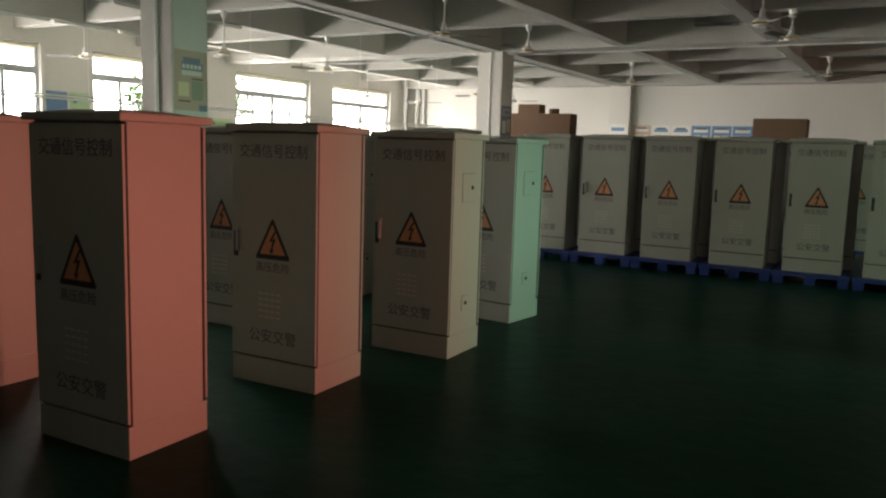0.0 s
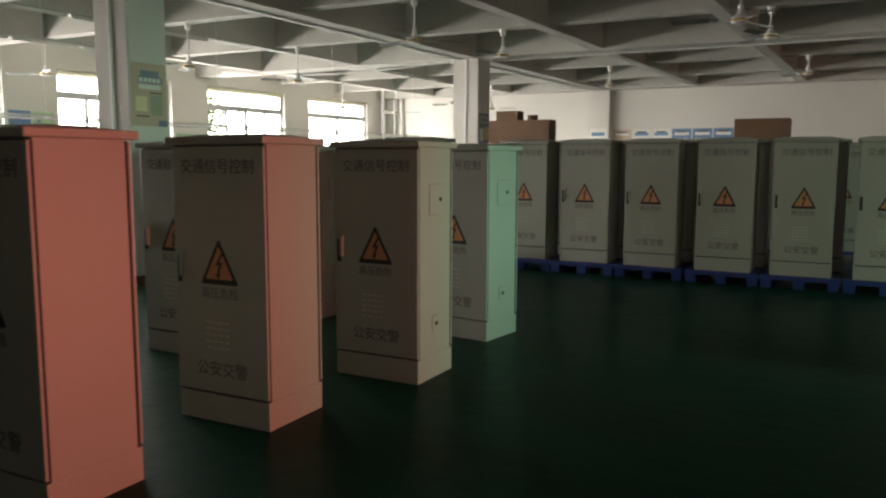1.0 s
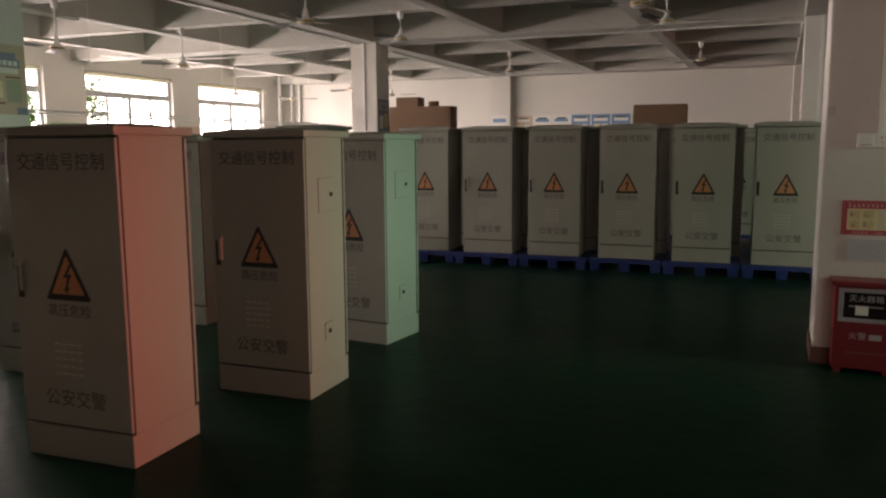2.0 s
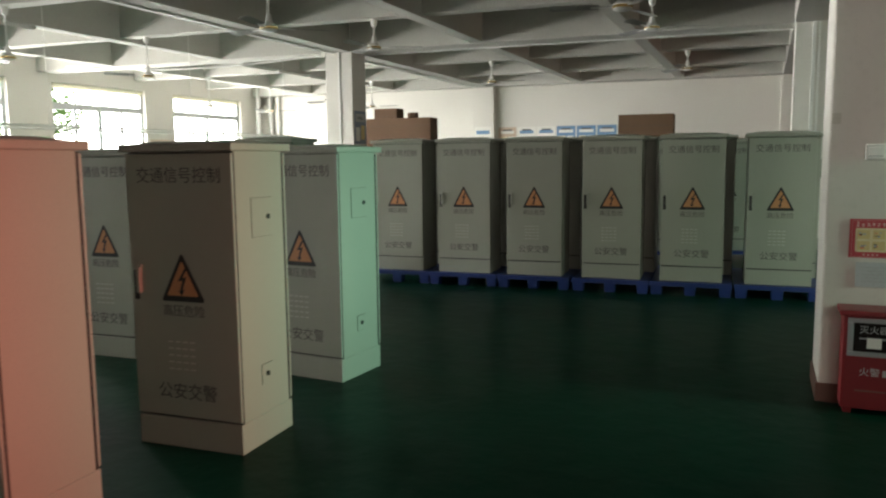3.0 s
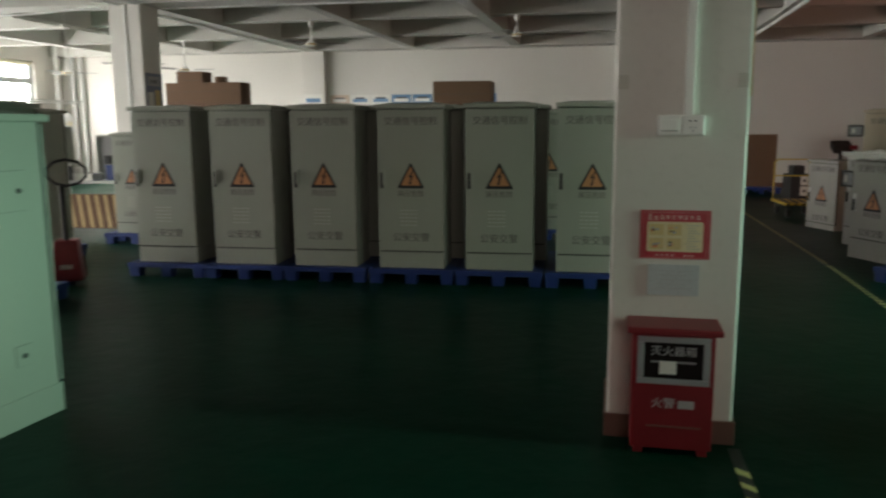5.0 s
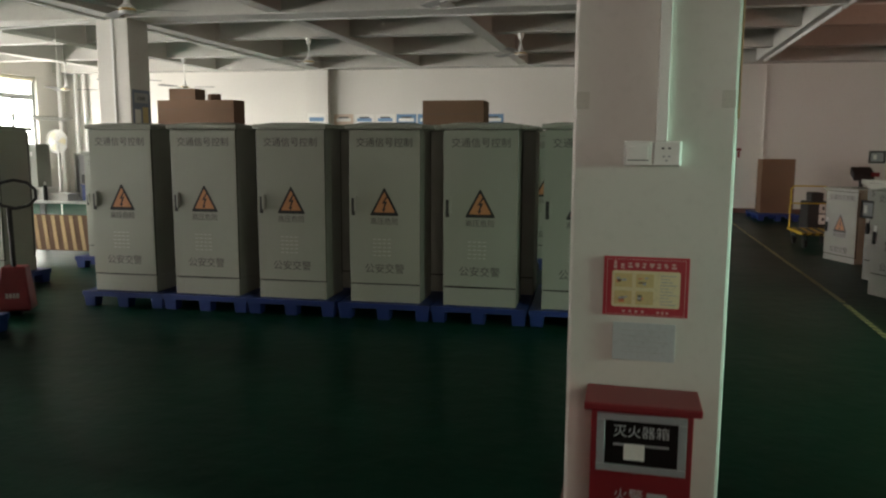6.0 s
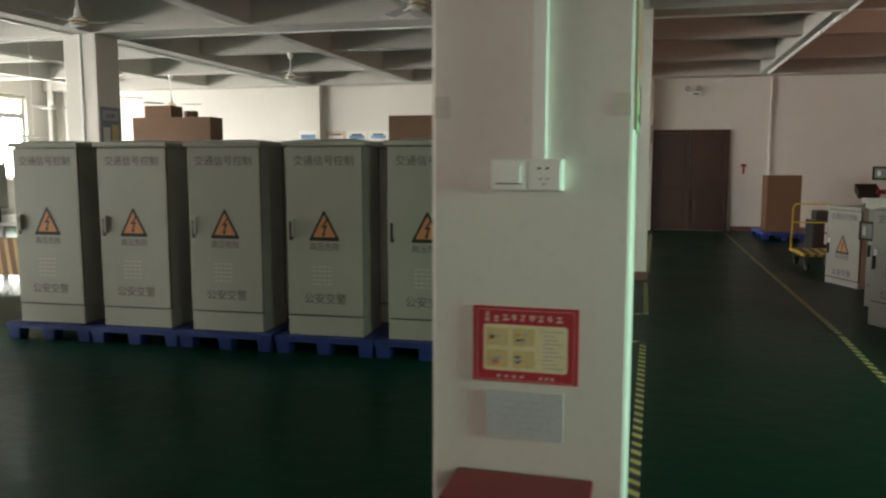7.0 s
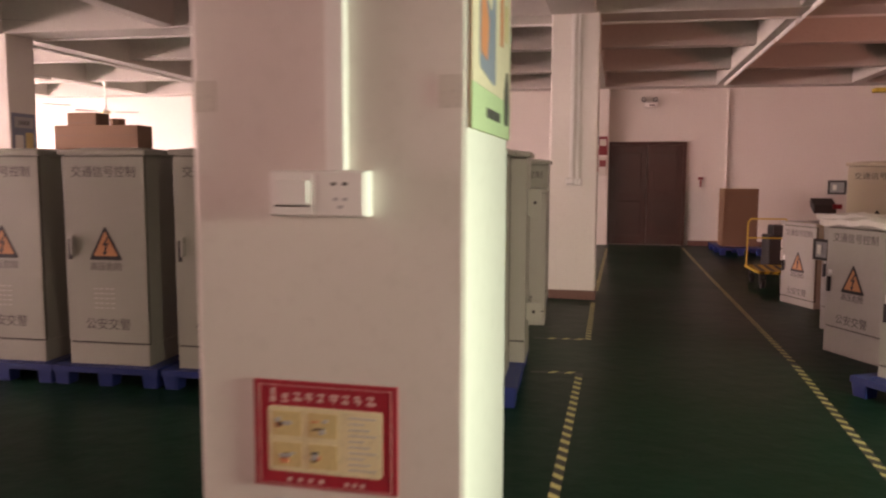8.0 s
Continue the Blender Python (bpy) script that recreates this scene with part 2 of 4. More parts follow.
for k, (a, b) in enumerate(WIN_Y):
    w = tagged(new("window_%d" % (k + 1)), "grey aluminium sliding window with a fixed light above", "window", kind="structure")
    w.matrix_world = WEST @ pose(0, a, 0)
    n = b - a
    part("outer_frame", boxes((-0.16, 0, SILL, -0.1, 0.07, HEAD), (-0.16, n - 0.07, SILL, -0.1, n, HEAD), (-0.16, 0.07, SILL, -0.1, n - 0.07, SILL + 0.07), (-0.16, 0.07, HEAD - 0.06, -0.1, n - 0.07, HEAD)), M_FRAME, w)
    part("transom", boxes((-0.17, 0.05, 2.62, -0.09, n - 0.05, 2.76), bevel=0.004), M_FRAME, w)
    part("mullion", boxes((-0.165, n / 2 - 0.05, SILL + 0.05, -0.095, n / 2 + 0.05, 2.64), bevel=0.004), M_FRAME, w)
    for j in (0.25, 0.75):
        part("sash_stile", boxes((-0.15, n * j - 0.035, SILL + 0.05, -0.11, n * j + 0.035, 2.64), bevel=0.003), M_FRAME, w)
    part("window_sill", boxes((-0.1, 0.002, SILL - 0.03, 0.06, n - 0.002, SILL + 0.004), bevel=0.004), M_WALL, w, "white plastered sill")
    for y0, y1, z0, z1 in ((0.05, n - 0.05, 2.74, HEAD - 0.05), (0.05, n / 4 - 0.02, SILL + 0.05, 2.66), (n / 4 + 0.02, n / 2 - 0.035, SILL + 0.05, 2.66), (n / 2 + 0.035, n * 0.75 - 0.02, SILL + 0.05, 2.66), (n * 0.75 + 0.02, n - 0.05, SILL + 0.05, 2.66)):
        g = part("pane", boxes((-0.133, y0, z0, -0.128, y1, z1)), M_GLASS, w, "clear glass pane")
        g.visible_shadow = False
    part("blind_roll", rod(bmesh.new(), (-0.05, 0.04, HEAD - 0.05), (-0.05, n - 0.04, HEAD - 0.05), 0.035, 14), M_BLIND, w, "cream roller blind, rolled up")
    part("blind_cloth", boxes((-0.087, 0.05, HEAD - 0.13, -0.084, n - 0.05, HEAD - 0.05)), M_BLIND, w, "thin cream cloth, backlit")

structure("ground", boxes((-220, -160, -5.2, wall_x(Y0) - 0.6, 220, -5.0)), material("outdoor_ground", (0.25, 0.24, 0.21), 0.9), "pale ground outside, one storey below", "ground")
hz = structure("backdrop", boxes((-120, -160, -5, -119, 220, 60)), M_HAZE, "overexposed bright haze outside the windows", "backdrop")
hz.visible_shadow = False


def tree(m):
    t = thing("tree", "leafy green tree outside the window", "tree", m)
    bm = rod(bmesh.new(), (0, 0, 0), (0.1, 0.1, 5.4), 0.16, 10, 0.08)
    rnd = random.Random(4)
    tips = []
    for k in range(9):
        a = k * 2.4
        tip = (1.3 * math.cos(a), 1.3 * math.sin(a), 5.9 + 0.2 * k)
        rod(bm, (0.1, 0.1, 4.4 + 0.1 * k), tip, 0.06, 6, 0.02)
        tips.append(tip)
    part("trunk", bm, M_BARK, t)
    bm = bmesh.new()
    for k in range(3600):
        c = Vector(rnd.choice(tips)) + Vector((rnd.gauss(0, 0.42), rnd.gauss(0, 0.42), rnd.gauss(0, 0.4)))
        q = Euler((rnd.uniform(0, 6), rnd.uniform(0, 6), rnd.uniform(0, 6))).to_matrix()
        vs = [bm.verts.new(c + q @ Vector(v)) for v in ((-0.045, 0, 0), (0, -0.1, 0.02), (0.045, 0, 0), (0, 0.1, -0.01))]
        bm.faces.new(vs)
    part("crown", bm, M_LEAF, t)
    return t


tree(pose(-22.5, 20.75, -5.0) @ Matrix.Diagonal((1.1, 1.1, 1.1, 1)))

# beams: main ones over the columns, lighter ones between them
main_x, main_y = (-6.85, 0.98, 8.8), (-9.2, -1.4, 6.5, 14.4, 21.85)
for x in (-12.07, -9.46, -6.85, -4.2, -1.63, 0.98, 3.59, 6.2, 8.8, 11.4, 14.0, 16.6):
    w, low = (0.26, MAIN) if x in main_x else (0.11, LONG)
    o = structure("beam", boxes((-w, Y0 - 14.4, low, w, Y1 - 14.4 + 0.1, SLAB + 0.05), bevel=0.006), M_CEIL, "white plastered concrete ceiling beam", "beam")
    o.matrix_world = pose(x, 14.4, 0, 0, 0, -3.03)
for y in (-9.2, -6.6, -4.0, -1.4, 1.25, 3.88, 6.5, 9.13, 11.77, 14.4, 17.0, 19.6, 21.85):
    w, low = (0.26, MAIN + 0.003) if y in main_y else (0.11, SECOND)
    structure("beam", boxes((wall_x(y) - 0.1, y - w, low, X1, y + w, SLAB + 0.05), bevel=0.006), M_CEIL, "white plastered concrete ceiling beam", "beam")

COLUMNS = ((-7.53, 6.31), (0.28, 6.275), (-7.12, 14.18), (0.72, 14.1))
cols = []
for x, y in COLUMNS:
    c = structure("column", boxes((0, 0, 0, 0.555, 0.5, MAIN + 0.02), bevel=0.012), M_WALL, "square white plastered concrete column", "column")
    c.matrix_world = pose(x, y, 0, 0, 0, -3.03)
    part("skirting", boxes((-0.012, -0.012, 0, 0.567, 0.512, 0.11), bevel=0.004), M_SKIRT, c, "brown painted skirting round the foot")
    cols.append(c)
for x0, x1 in ((-6.7, -6.1), (1.1, 1.72)):
    structure("pilaster", boxes((x0, Y1 - 0.2, 0, x1, Y1 + 0.01, MAIN + 0.02), bevel=0.01), M_WALL, "white plastered pilaster on the end wall", "pilaster")
structure("baseboard", boxes((-13.5, Y1 - 0.015, 0, -6.7, Y1 + 0.01, 0.11), (-6.1, Y1 - 0.015, 0, 1.1, Y1 + 0.01, 0.11), (3.44, Y1 - 0.015, 0, X1, Y1 + 0.01, 0.11)), M_SKIRT, "brown painted skirting along the end wall", "skirting")

# ---- signal cabinets ----
W, D = 0.61, 0.46
TITLE, WARN, FOOT = lettering("交通信号控制", 0.08, M_INK, 0.48), lettering("高压危险", 0.06, M_INK, 0.24), lettering("公安交警", 0.085, M_INK, 0.34)
TRI = [(0, 0.24), (-0.128, 0), (0.128, 0)]


def sign_meshes():
    outer = prism(bmesh.new(), rounded(TRI, 0.02), -0.002, 0.0)
    k = 0.72
    inner = prism(bmesh.new(), rounded([(x * k, 0.028 + z * k) for x, z in TRI], 0.01), -0.003, -0.0005)
    bolt = [(0.018, 0.165), (-0.024, 0.1), (0.002, 0.104), (-0.014, 0.052), (-0.026, 0.056), (-0.004, 0.03), (0.012, 0.062), (0.0, 0.058), (0.026, 0.122), (0.002, 0.116), (0.03, 0.163)]
    return mesh_of("warning_sign", outer, M_BLACK), mesh_of("sign_face", inner, M_SIGN), mesh_of("lightning_bolt", prism(bmesh.new(), bolt, -0.004, -0.001), M_BLACK)


SIGN = sign_meshes()


def vents(cols_n=4, rows_n=5):
    return boxes(*[(-0.1 + 0.042 * i, -0.002, 0.40 + 0.034 * j, -0.072 + 0.042 * i, 0.002, 0.406 + 0.034 * j) for i in range(cols_n) for j in range(rows_n)])


def cabinet(label, m, hatch=False, group="signal control cabinets", paint=None):
    """A roadside signal cabinet: its front faces -y; the origin is the middle of the front edge's foot."""
    paint = paint or M_CAB
    c = thing("signal_cabinet", label, "cabinet", m, group)
    part("body", boxes((-W / 2 + 0.004, 0.024, 0.02, W / 2 - 0.004, D - 0.024, 1.465), bevel=0.004), paint, c)
    part("plinth", boxes((-W / 2, 0.003, 0.0, W / 2, D - 0.003, 0.15), bevel=0.004), paint, c)
    part("seal", boxes((-W / 2 + 0.010, 0.012, 0.151, W / 2 - 0.002, 0.026, 1.456)), M_GAP, c, "black rubber door seal")
    part("rear_seal", boxes((-W / 2 + 0.010, D - 0.026, 0.151, W / 2 - 0.002, D - 0.012, 1.456)), M_GAP, c, "black rubber door seal")
    part("rear_door", boxes((-W / 2, D - 0.014, 0.162, W / 2, D, 1.452), bevel=0.003), paint, c)
    part("roof_cap", boxes((-W / 2 - 0.024, -0.026, 1.462, W / 2 + 0.024, D + 0.026, 1.5), bevel=0.007), paint, c)
    bm = boxes((-W / 2 + 0.01, 0.012, 1.499, W / 2 - 0.01, D - 0.012, 1.516))
    for v in bm.verts:
        if v.co.z > 1.51:
            v.co.x, v.co.y = v.co.x * 0.72, D / 2 + (v.co.y - D / 2) * 0.5
    part("roof_rise", bm, paint, c)
    door = part("door", boxes((-W / 2, 0, 0.162, W / 2, 0.014, 1.452), bevel=0.003), paint, c)
    for me, n in zip(SIGN, ("warning_sign", "sign_face", "lightning_bolt")):
        placed(me, door, 0, 0, 0.74, n)
    placed(TITLE, door, 0, -0.001, 1.345)
    placed(WARN, door, 0, -0.001, 0.69)
    placed(FOOT, door, 0, -0.001, 0.285)
    tagged(part("vent_grille", vents(), M_OLDTAPE, door, "pale punched vent slots"), kind="stuff")
    part("lock_plate", boxes((-W / 2 + 0.018, -0.004, 0.74, -W / 2 + 0.048, 0.001, 0.885), bevel=0.0015), M_RUBBER, door, "black recessed lock plate")
    part("handle", boxes((-W / 2 + 0.046, -0.022, 0.775, -W / 2 + 0.066, -0.0005, 0.9), (-W / 2 + 0.044, -0.008, 0.88, -W / 2 + 0.07, 0.0, 0.915), bevel=0.003), paint, door, "grey swing handle")
    if hatch:
        xs = W / 2 - 0.004
        h = part("hatch", boxes((xs - 0.002, 0.15, 1.045, xs + 0.005, 0.325, 1.235), bevel=0.0015), paint, c, "square service flap")
        part("lock", rod(bmesh.new(), (xs, 0.285, 1.14), (xs + 0.012, 0.285, 1.14), 0.013, 14), M_RUBBER, h, "round black cam lock")
        h = part("hatch", boxes((xs - 0.002, 0.19, 0.3, xs + 0.005, 0.285, 0.4), bevel=0.0015), paint, c, "square service flap")
        part("lock", rod(bmesh.new(), (xs, 0.235, 0.35), (xs + 0.012, 0.235, 0.35), 0.013, 14), M_RUBBER, h, "round black cam lock")
        part("hatch_gap", boxes((xs - 0.003, 0.1485, 1.0435, xs + 0.001, 0.3265, 1.2365)), M_GAP, c, "dark gap round the flap")
        part("hatch_gap", boxes((xs - 0.003, 0.1885, 0.2985, xs + 0.001, 0.2865, 0.4015)), M_GAP, c, "dark gap round the flap")
    return c


def corner(x, y, z, r):
    """Where a cabinet stands whose front right foot is at x, y."""
    return pose(x, y, z, 0, 0, r) @ pose(-W / 2, 0, 0)


plain = cabinet("pale grey steel signal cabinet standing on the green floor", corner(-2.76, 2.275, 0, 0.8))
copy_thing(plain, corner(-2.668, 3.434, 0, 1.2))
hatched = cabinet("pale grey steel signal cabinet with two side service flaps", corner(-2.411, 4.507, 0, 0.1), True)
copy_thing(hatched, corner(-2.515, 5.744, 0, -7.7))
for x, y in ((-4.19, 2.36), (-4.0, 4.36)):
    copy_thing(plain, corner(x, y, 0, 0))
copy_thing(hatched, corner(-4.14, 5.82, 0, 0))


def pallet(m, nx=3, lx=0.8, ly=1.25, z=0.14):
    """A nine-footed plastic pallet with a slotted deck; the origin is the middle of its front edge's foot."""
    p = thing("pallet", "bright blue plastic pallet on the green floor", "pallet", m, "blue pallets")
    n = 7
    step = lx / n
    deck = [(-lx / 2 + i * step + 0.012, 0.002, z - 0.03, -lx / 2 + (i + 1) * step - 0.012, ly - 0.002, z) for i in range(n)]
    deck += [(-lx / 2, 0, z - 0.045, lx / 2, 0.05, z - 0.002), (-lx / 2, ly - 0.05, z - 0.045, lx / 2, ly, z - 0.002), (-lx / 2, ly / 2 - 0.05, z - 0.04, lx / 2, ly / 2 + 0.05, z - 0.006)]
    deck += [(-lx / 2, 0.01, z - 0.045, -lx / 2 + 0.04, ly - 0.01, z - 0.003), (lx / 2 - 0.04, 0.01, z - 0.045, lx / 2, ly - 0.01, z - 0.003)]
    for x0, y0, z0, x1, y1, z1 in deck[:n]:
        part("slat", boxes((x0, y0, z0, x1, y1, z1)), M_BLUE, p)
    part("rim", boxes(*deck[n:]), M_BLUE, p)
    for x in (-lx / 2 + 0.065, 0, lx / 2 - 0.065):
        for y in (0.065, ly / 2, ly - 0.065):
            bm = boxes((x - 0.06, y - 0.06, 0.0, x + 0.06, y + 0.06, z - 0.035), bevel=0.008)
            for v in bm.verts:
                if v.co.z < 0.05:
                    v.co.x, v.co.y = x + (v.co.x - x) * 0.86, y + (v.co.y - y) * 0.86
            part("foot", bm, M_BLUE, p)
    return p


first = pallet(pose(-3.776, 9.56, 0))
raised = None
for x in (-3.776, -2.973, -2.168, -1.34, -0.53, 0.289):
    if x > -3.7:
        copy_thing(first, pose(x, 9.56, 0))
    if raised is None:
        raised = copy_thing(plain, pose(x, 9.63, 0.14))
        tagged(raised, "pale grey steel signal cabinet standing on a blue pallet")
    else:
        copy_thing(raised, pose(x, 9.63, 0.14))
    if x < 0:
        back = copy_thing(raised, pose(x + 0.1, 10.68, 0.14, 0, 0, 180))
        tagged(back, "pale grey signal cabinet back to back with another on a pallet")
    else:
        back = cabinet("pale grey signal cabinet with two side flaps standing open", pose(x + 0.1, 10.68, 0.14, 0, 0, 180))
        for z0, z1 in ((1.04, 1.24), (0.28, 0.41)):
            fl = part("open_flap", boxes((-W / 2 - 0.1, 0.27, z0, -W / 2 + 0.002, 0.3, z1), bevel=0.003), M_CAB, back, "service flap swung open")
            part("lock", rod(bmesh.new(), (-W / 2 - 0.05, 0.299, (z0 + z1) / 2), (-W / 2 - 0.05, 0.308, (z0 + z1) / 2), 0.012, 12), M_RUBBER, fl)

# cabinets standing further back, and what lies on them
short = pallet(pose(-0.17, 12.5, 0), ly=0.62)
for x, y in ((-5.75, 10.1), (-4.53, 8.06), (-1.25, 12.25), (-6.7, 15.75), (-5.95, 15.75)):
    copy_thing(short, pose(x, y - 0.07, 0))
    copy_thing(raised, pose(x, y, 0.14))
copy_thing(raised, pose(-0.17, 12.57, 0.14))
copy_thing(short, pose(-5.29, 11.5, 0))
smaller = copy_thing(raised, pose(-5.29, 11.56, 0.14) @ Matrix.Diagonal((0.83, 0.83, 0.83, 1)))
tagged(smaller, "smaller pale grey signal cabinet standing on a blue pallet")


def carton(m, lx, ly, lz, label, flap=True):
    c = thing("carton", label, "cardboard box", m, "cardboard boxes")
    part("box", boxes((-lx / 2, 0, 0, lx / 2, ly, lz), bevel=0.006), M_CARD, c)
    part("tape_strip", boxes((-lx / 2 + 0.002, ly / 2 - 0.025, lz - 0.002, lx / 2 - 0.002, ly / 2 + 0.025, lz + 0.002)), M_CREAM, c, "brown parcel tape")
    if flap:
        part("flap", boxes((-lx / 2 + 0.005, -0.002, lz - 0.16, lx / 2 - 0.005, 0.002, lz - 0.157)), M_INK, c, "dark flap seam")
    return c


pallet(pose(0.44, 12.95, 0), lx=0.6, ly=0.6)
copy_thing(raised, pose(0.44, 13.0, 0.14))
cabinet("low pale grey signal cabinet standing on the green floor", pose(0.475, 12.36, 0) @ Matrix.Diagonal((0.9, 0.9, 0.9, 1)), True)
carton(pose(-1.245, 12.33, 1.64), 0.73, 0.42, 0.36, "large plain brown carton lying on a cabinet roof")
carton(pose(-6.41, 15.8, 1.655), 1.44, 0.42, 0.6, "long brown carton lying across two cabinet roofs")
carton(pose(-6.68, 15.85, 2.256), 0.5, 0.36, 0.2, "small brown carton on top of a longer one")
bun = thing("cable_coil", "dark coil of cable lying on a brown carton", "cable", pose(-6.12, 15.95, 2.256))
bm = bmesh.new()
for k in range(3):
    pts = [(0.1 * math.cos(a / 8 * math.tau), 0.1 * math.sin(a / 8 * math.tau), 0.025 + 0.03 * k) for a in range(9)]
    for p, q in zip(pts, pts[1:]):
        rod(bm, p, q, 0.02, 6)
part("coil", bm, M_CARD, bun)

# ---- ceiling fans ----


def fan(x, y, z, turn, top=SECOND):
    f = thing("ceiling_fan", "white three-bladed ceiling fan hanging from a beam", "ceiling fan", pose(x, y, z, 0, 0, turn), "ceiling fans")
    drop = top + 0.004 - z
    bm = rod(bmesh.new(), (0, 0, drop - 0.1), (0, 0, drop), 0.035, 16, 0.055)
    part("canopy", bm, M_WHITE, f)
    part("down_rod", rod(bmesh.new(), (0, 0, 0.1), (0, 0, drop - 0.09), 0.012, 10), M_WHITE, f)
    bm = rod(bmesh.new(), (0, 0, 0.05), (0, 0, 0.15), 0.042, 16, 0.022)
    part("rod_cover", bm, M_WHITE, f)
    bm = bmesh.new()
    for z0, z1, r0, r1 in ((-0.045, -0.03, 0.06, 0.09), (-0.03, 0.015, 0.09, 0.096), (0.015, 0.05, 0.096, 0.05)):
        rod(bm, (0, 0, z0), (0, 0, z1), r0, 20, r1)
    part("motor", bm, M_WHITE, f)
    part("motor_ring", rod(bmesh.new(), (0, 0, -0.022), (0, 0, 0.002), 0.1, 20), M_BRASS, f, "brass ring round the motor")
    for k in range(3):
        bm = bmesh.new()
        pts = [(0.22, -0.05), (0.66, -0.065), (0.69, -0.03), (0.69, 0.05), (0.64, 0.065), (0.22, 0.05)]
        a = [bm.verts.new((px, py, -0.004 + py * 0.2)) for px, py in pts]
        b = [bm.verts.new((px, py, 0.0 + py * 0.2)) for px, py in pts]
        bm.faces.new(a[::-1]), bm.faces.new(b)
        for i in range(6):
            bm.faces.new((a[i], a[(i + 1) % 6], b[(i + 1) % 6], b[i]))
        bl = part("blade", bm, M_BLADE, f)
        bl.rotation_euler = (0, 0, radians(120 * k))
        part("blade_arm", boxes((0.09, -0.016, -0.012, 0.3, 0.016, -0.005), bevel=0.002), M_WHITE, bl)
    return f


for x, y, z, turn in ((-4.78, 17.03, 3.02, 5), (-0.9, 17.03, 3.1, 15), (-1.2, 9.13, 2.85, 70), (-1.14, 11.77, 3.06, 10), (-5.1, 9.13, 2.91, 40), (-5.02, 11.77, 3.04, 20),
                      (-8.52, 17.03, 2.75, 50), (-9.07, 11.77, 2.82, 0), (-9.04, 9.13, 2.8, 25), (-12.4, 9.13, 2.85, 85), (-11.75, 19.6, 2.78, 30), (-8.73, 19.6, 2.8, 8), (-11.8, 17.03, 2.75, 70)):
    fan(x, y, z, turn)

# ---- pipes, strips and cables under the ceiling ----


def batten(x, ya, yb, n):
    """A run of slim unlit tube lamps under a beam that runs with the windows."""
    for k in range(n):
        a, b = ya + (yb - ya) * k / n, ya + (yb - ya) * (k + 1) / n - 0.04
        xm = x + 0.053 * ((a + b) / 2 - 14.4)
        t = thing("strip_lamp", "slim white unlit strip lamp under a ceiling beam", "strip lamp", pose(xm, a, LONG - 0.05, 0, 0, -3.03), "strip lamps")
        part("housing", boxes((-0.02, 0, 0.02, 0.02, b - a, 0.051), bevel=0.003), M_WHITE, t)
        part("tube", rod(bmesh.new(), (0, 0.02, 0.012), (0, b - a - 0.02, 0.012), 0.012, 10), M_PAPER, t)


batten(-9.46, 5.2, 10.2, 4)
batten(-12.07, 6.0, 11.0, 4)
batten(-9.46, 14.9, 18.6, 3)
batten(3.59, 8.5, 21.4, 10)
for y, xa, xb in ((14.65, -6.5, 13.5), (6.75, -6.9, 13.5)):
    structure("conduit", boxes((xa, y - 0.012, MAIN - 0.02, xb, y + 0.012, MAIN + 0.003)), M_WHITE, "thin white cable trunking along a beam's edge", "conduit")
for x, ya, yb in ((-6.85, -5.0, 21.6), (-4.2, 3.0, 9.0)):
    low = MAIN if x == -6.85 else LONG
    o = structure("conduit", boxes((-0.1, ya - 14.4, low - 0.02, -0.075, yb - 14.4, low + 0.001)), M_WHITE, "thin white cable trunking along a beam's edge", "conduit")
    o.matrix_world = pose(x, 14.4, 0, 0, 0, -3.03)
pts = [(-12.6 + 5.4 * k / 12, 14.15 - 0.6 * (1 - k / 12), 3.33 - 0.14 * math.sin(math.pi * k / 12)) for k in range(13)]
structure("cable", tube(pts, 0.016), M_WHITE, "slack white cable sagging below the beams", "cable")
for x, y, r in ((-13.42, 20.2 + 1.35, 0.055), (-13.2, 21.9, 0.06), (-12.95, 21.92, 0.045)):
    structure("drain_pipe", rod(bmesh.new(), (x, y, 0), (x, y, 3.9), r, 16), M_WHITE, "white plastic drain pipe in the corner", "pipe")
structure("conduit", boxes((4.17, Y1 - 0.03, 0.11, 4.22, Y1 + 0.005, 3.5)), M_WALL, "painted cable trunking up the end wall", "conduit")

# ---- what hangs on the columns ----


def poster(name, label, m, w, h, ground, blocks, thick=0.004):
    """A sheet in the x-z plane that faces -y, with flat printed blocks (x0, z0, x1, z1, paint) on it."""
    p = thing(name, label, name.replace("_", " "), m)
    part("sheet", boxes((0, -thick, 0, w, 0, h), bevel=0.0008), ground, p)
    for x0, z0, x1, z1, paint in blocks:
        part("print", boxes((x0, -thick - 0.001, z0, x1, -thick + 0.001, z1)), paint, p)
    return p


FACES = [pose(x, y, 0, 0, 0, -3.03) for x, y in COLUMNS]
FACE = FACES[1]


def trunking(face, x0, x1, depth, z0):
    o = structure("conduit", boxes((x0, -depth, z0, x1, 0.002, MAIN), bevel=0.003), M_WHITE, "white plastic cable trunking up the column", "conduit")
    o.matrix_world = face
    return o


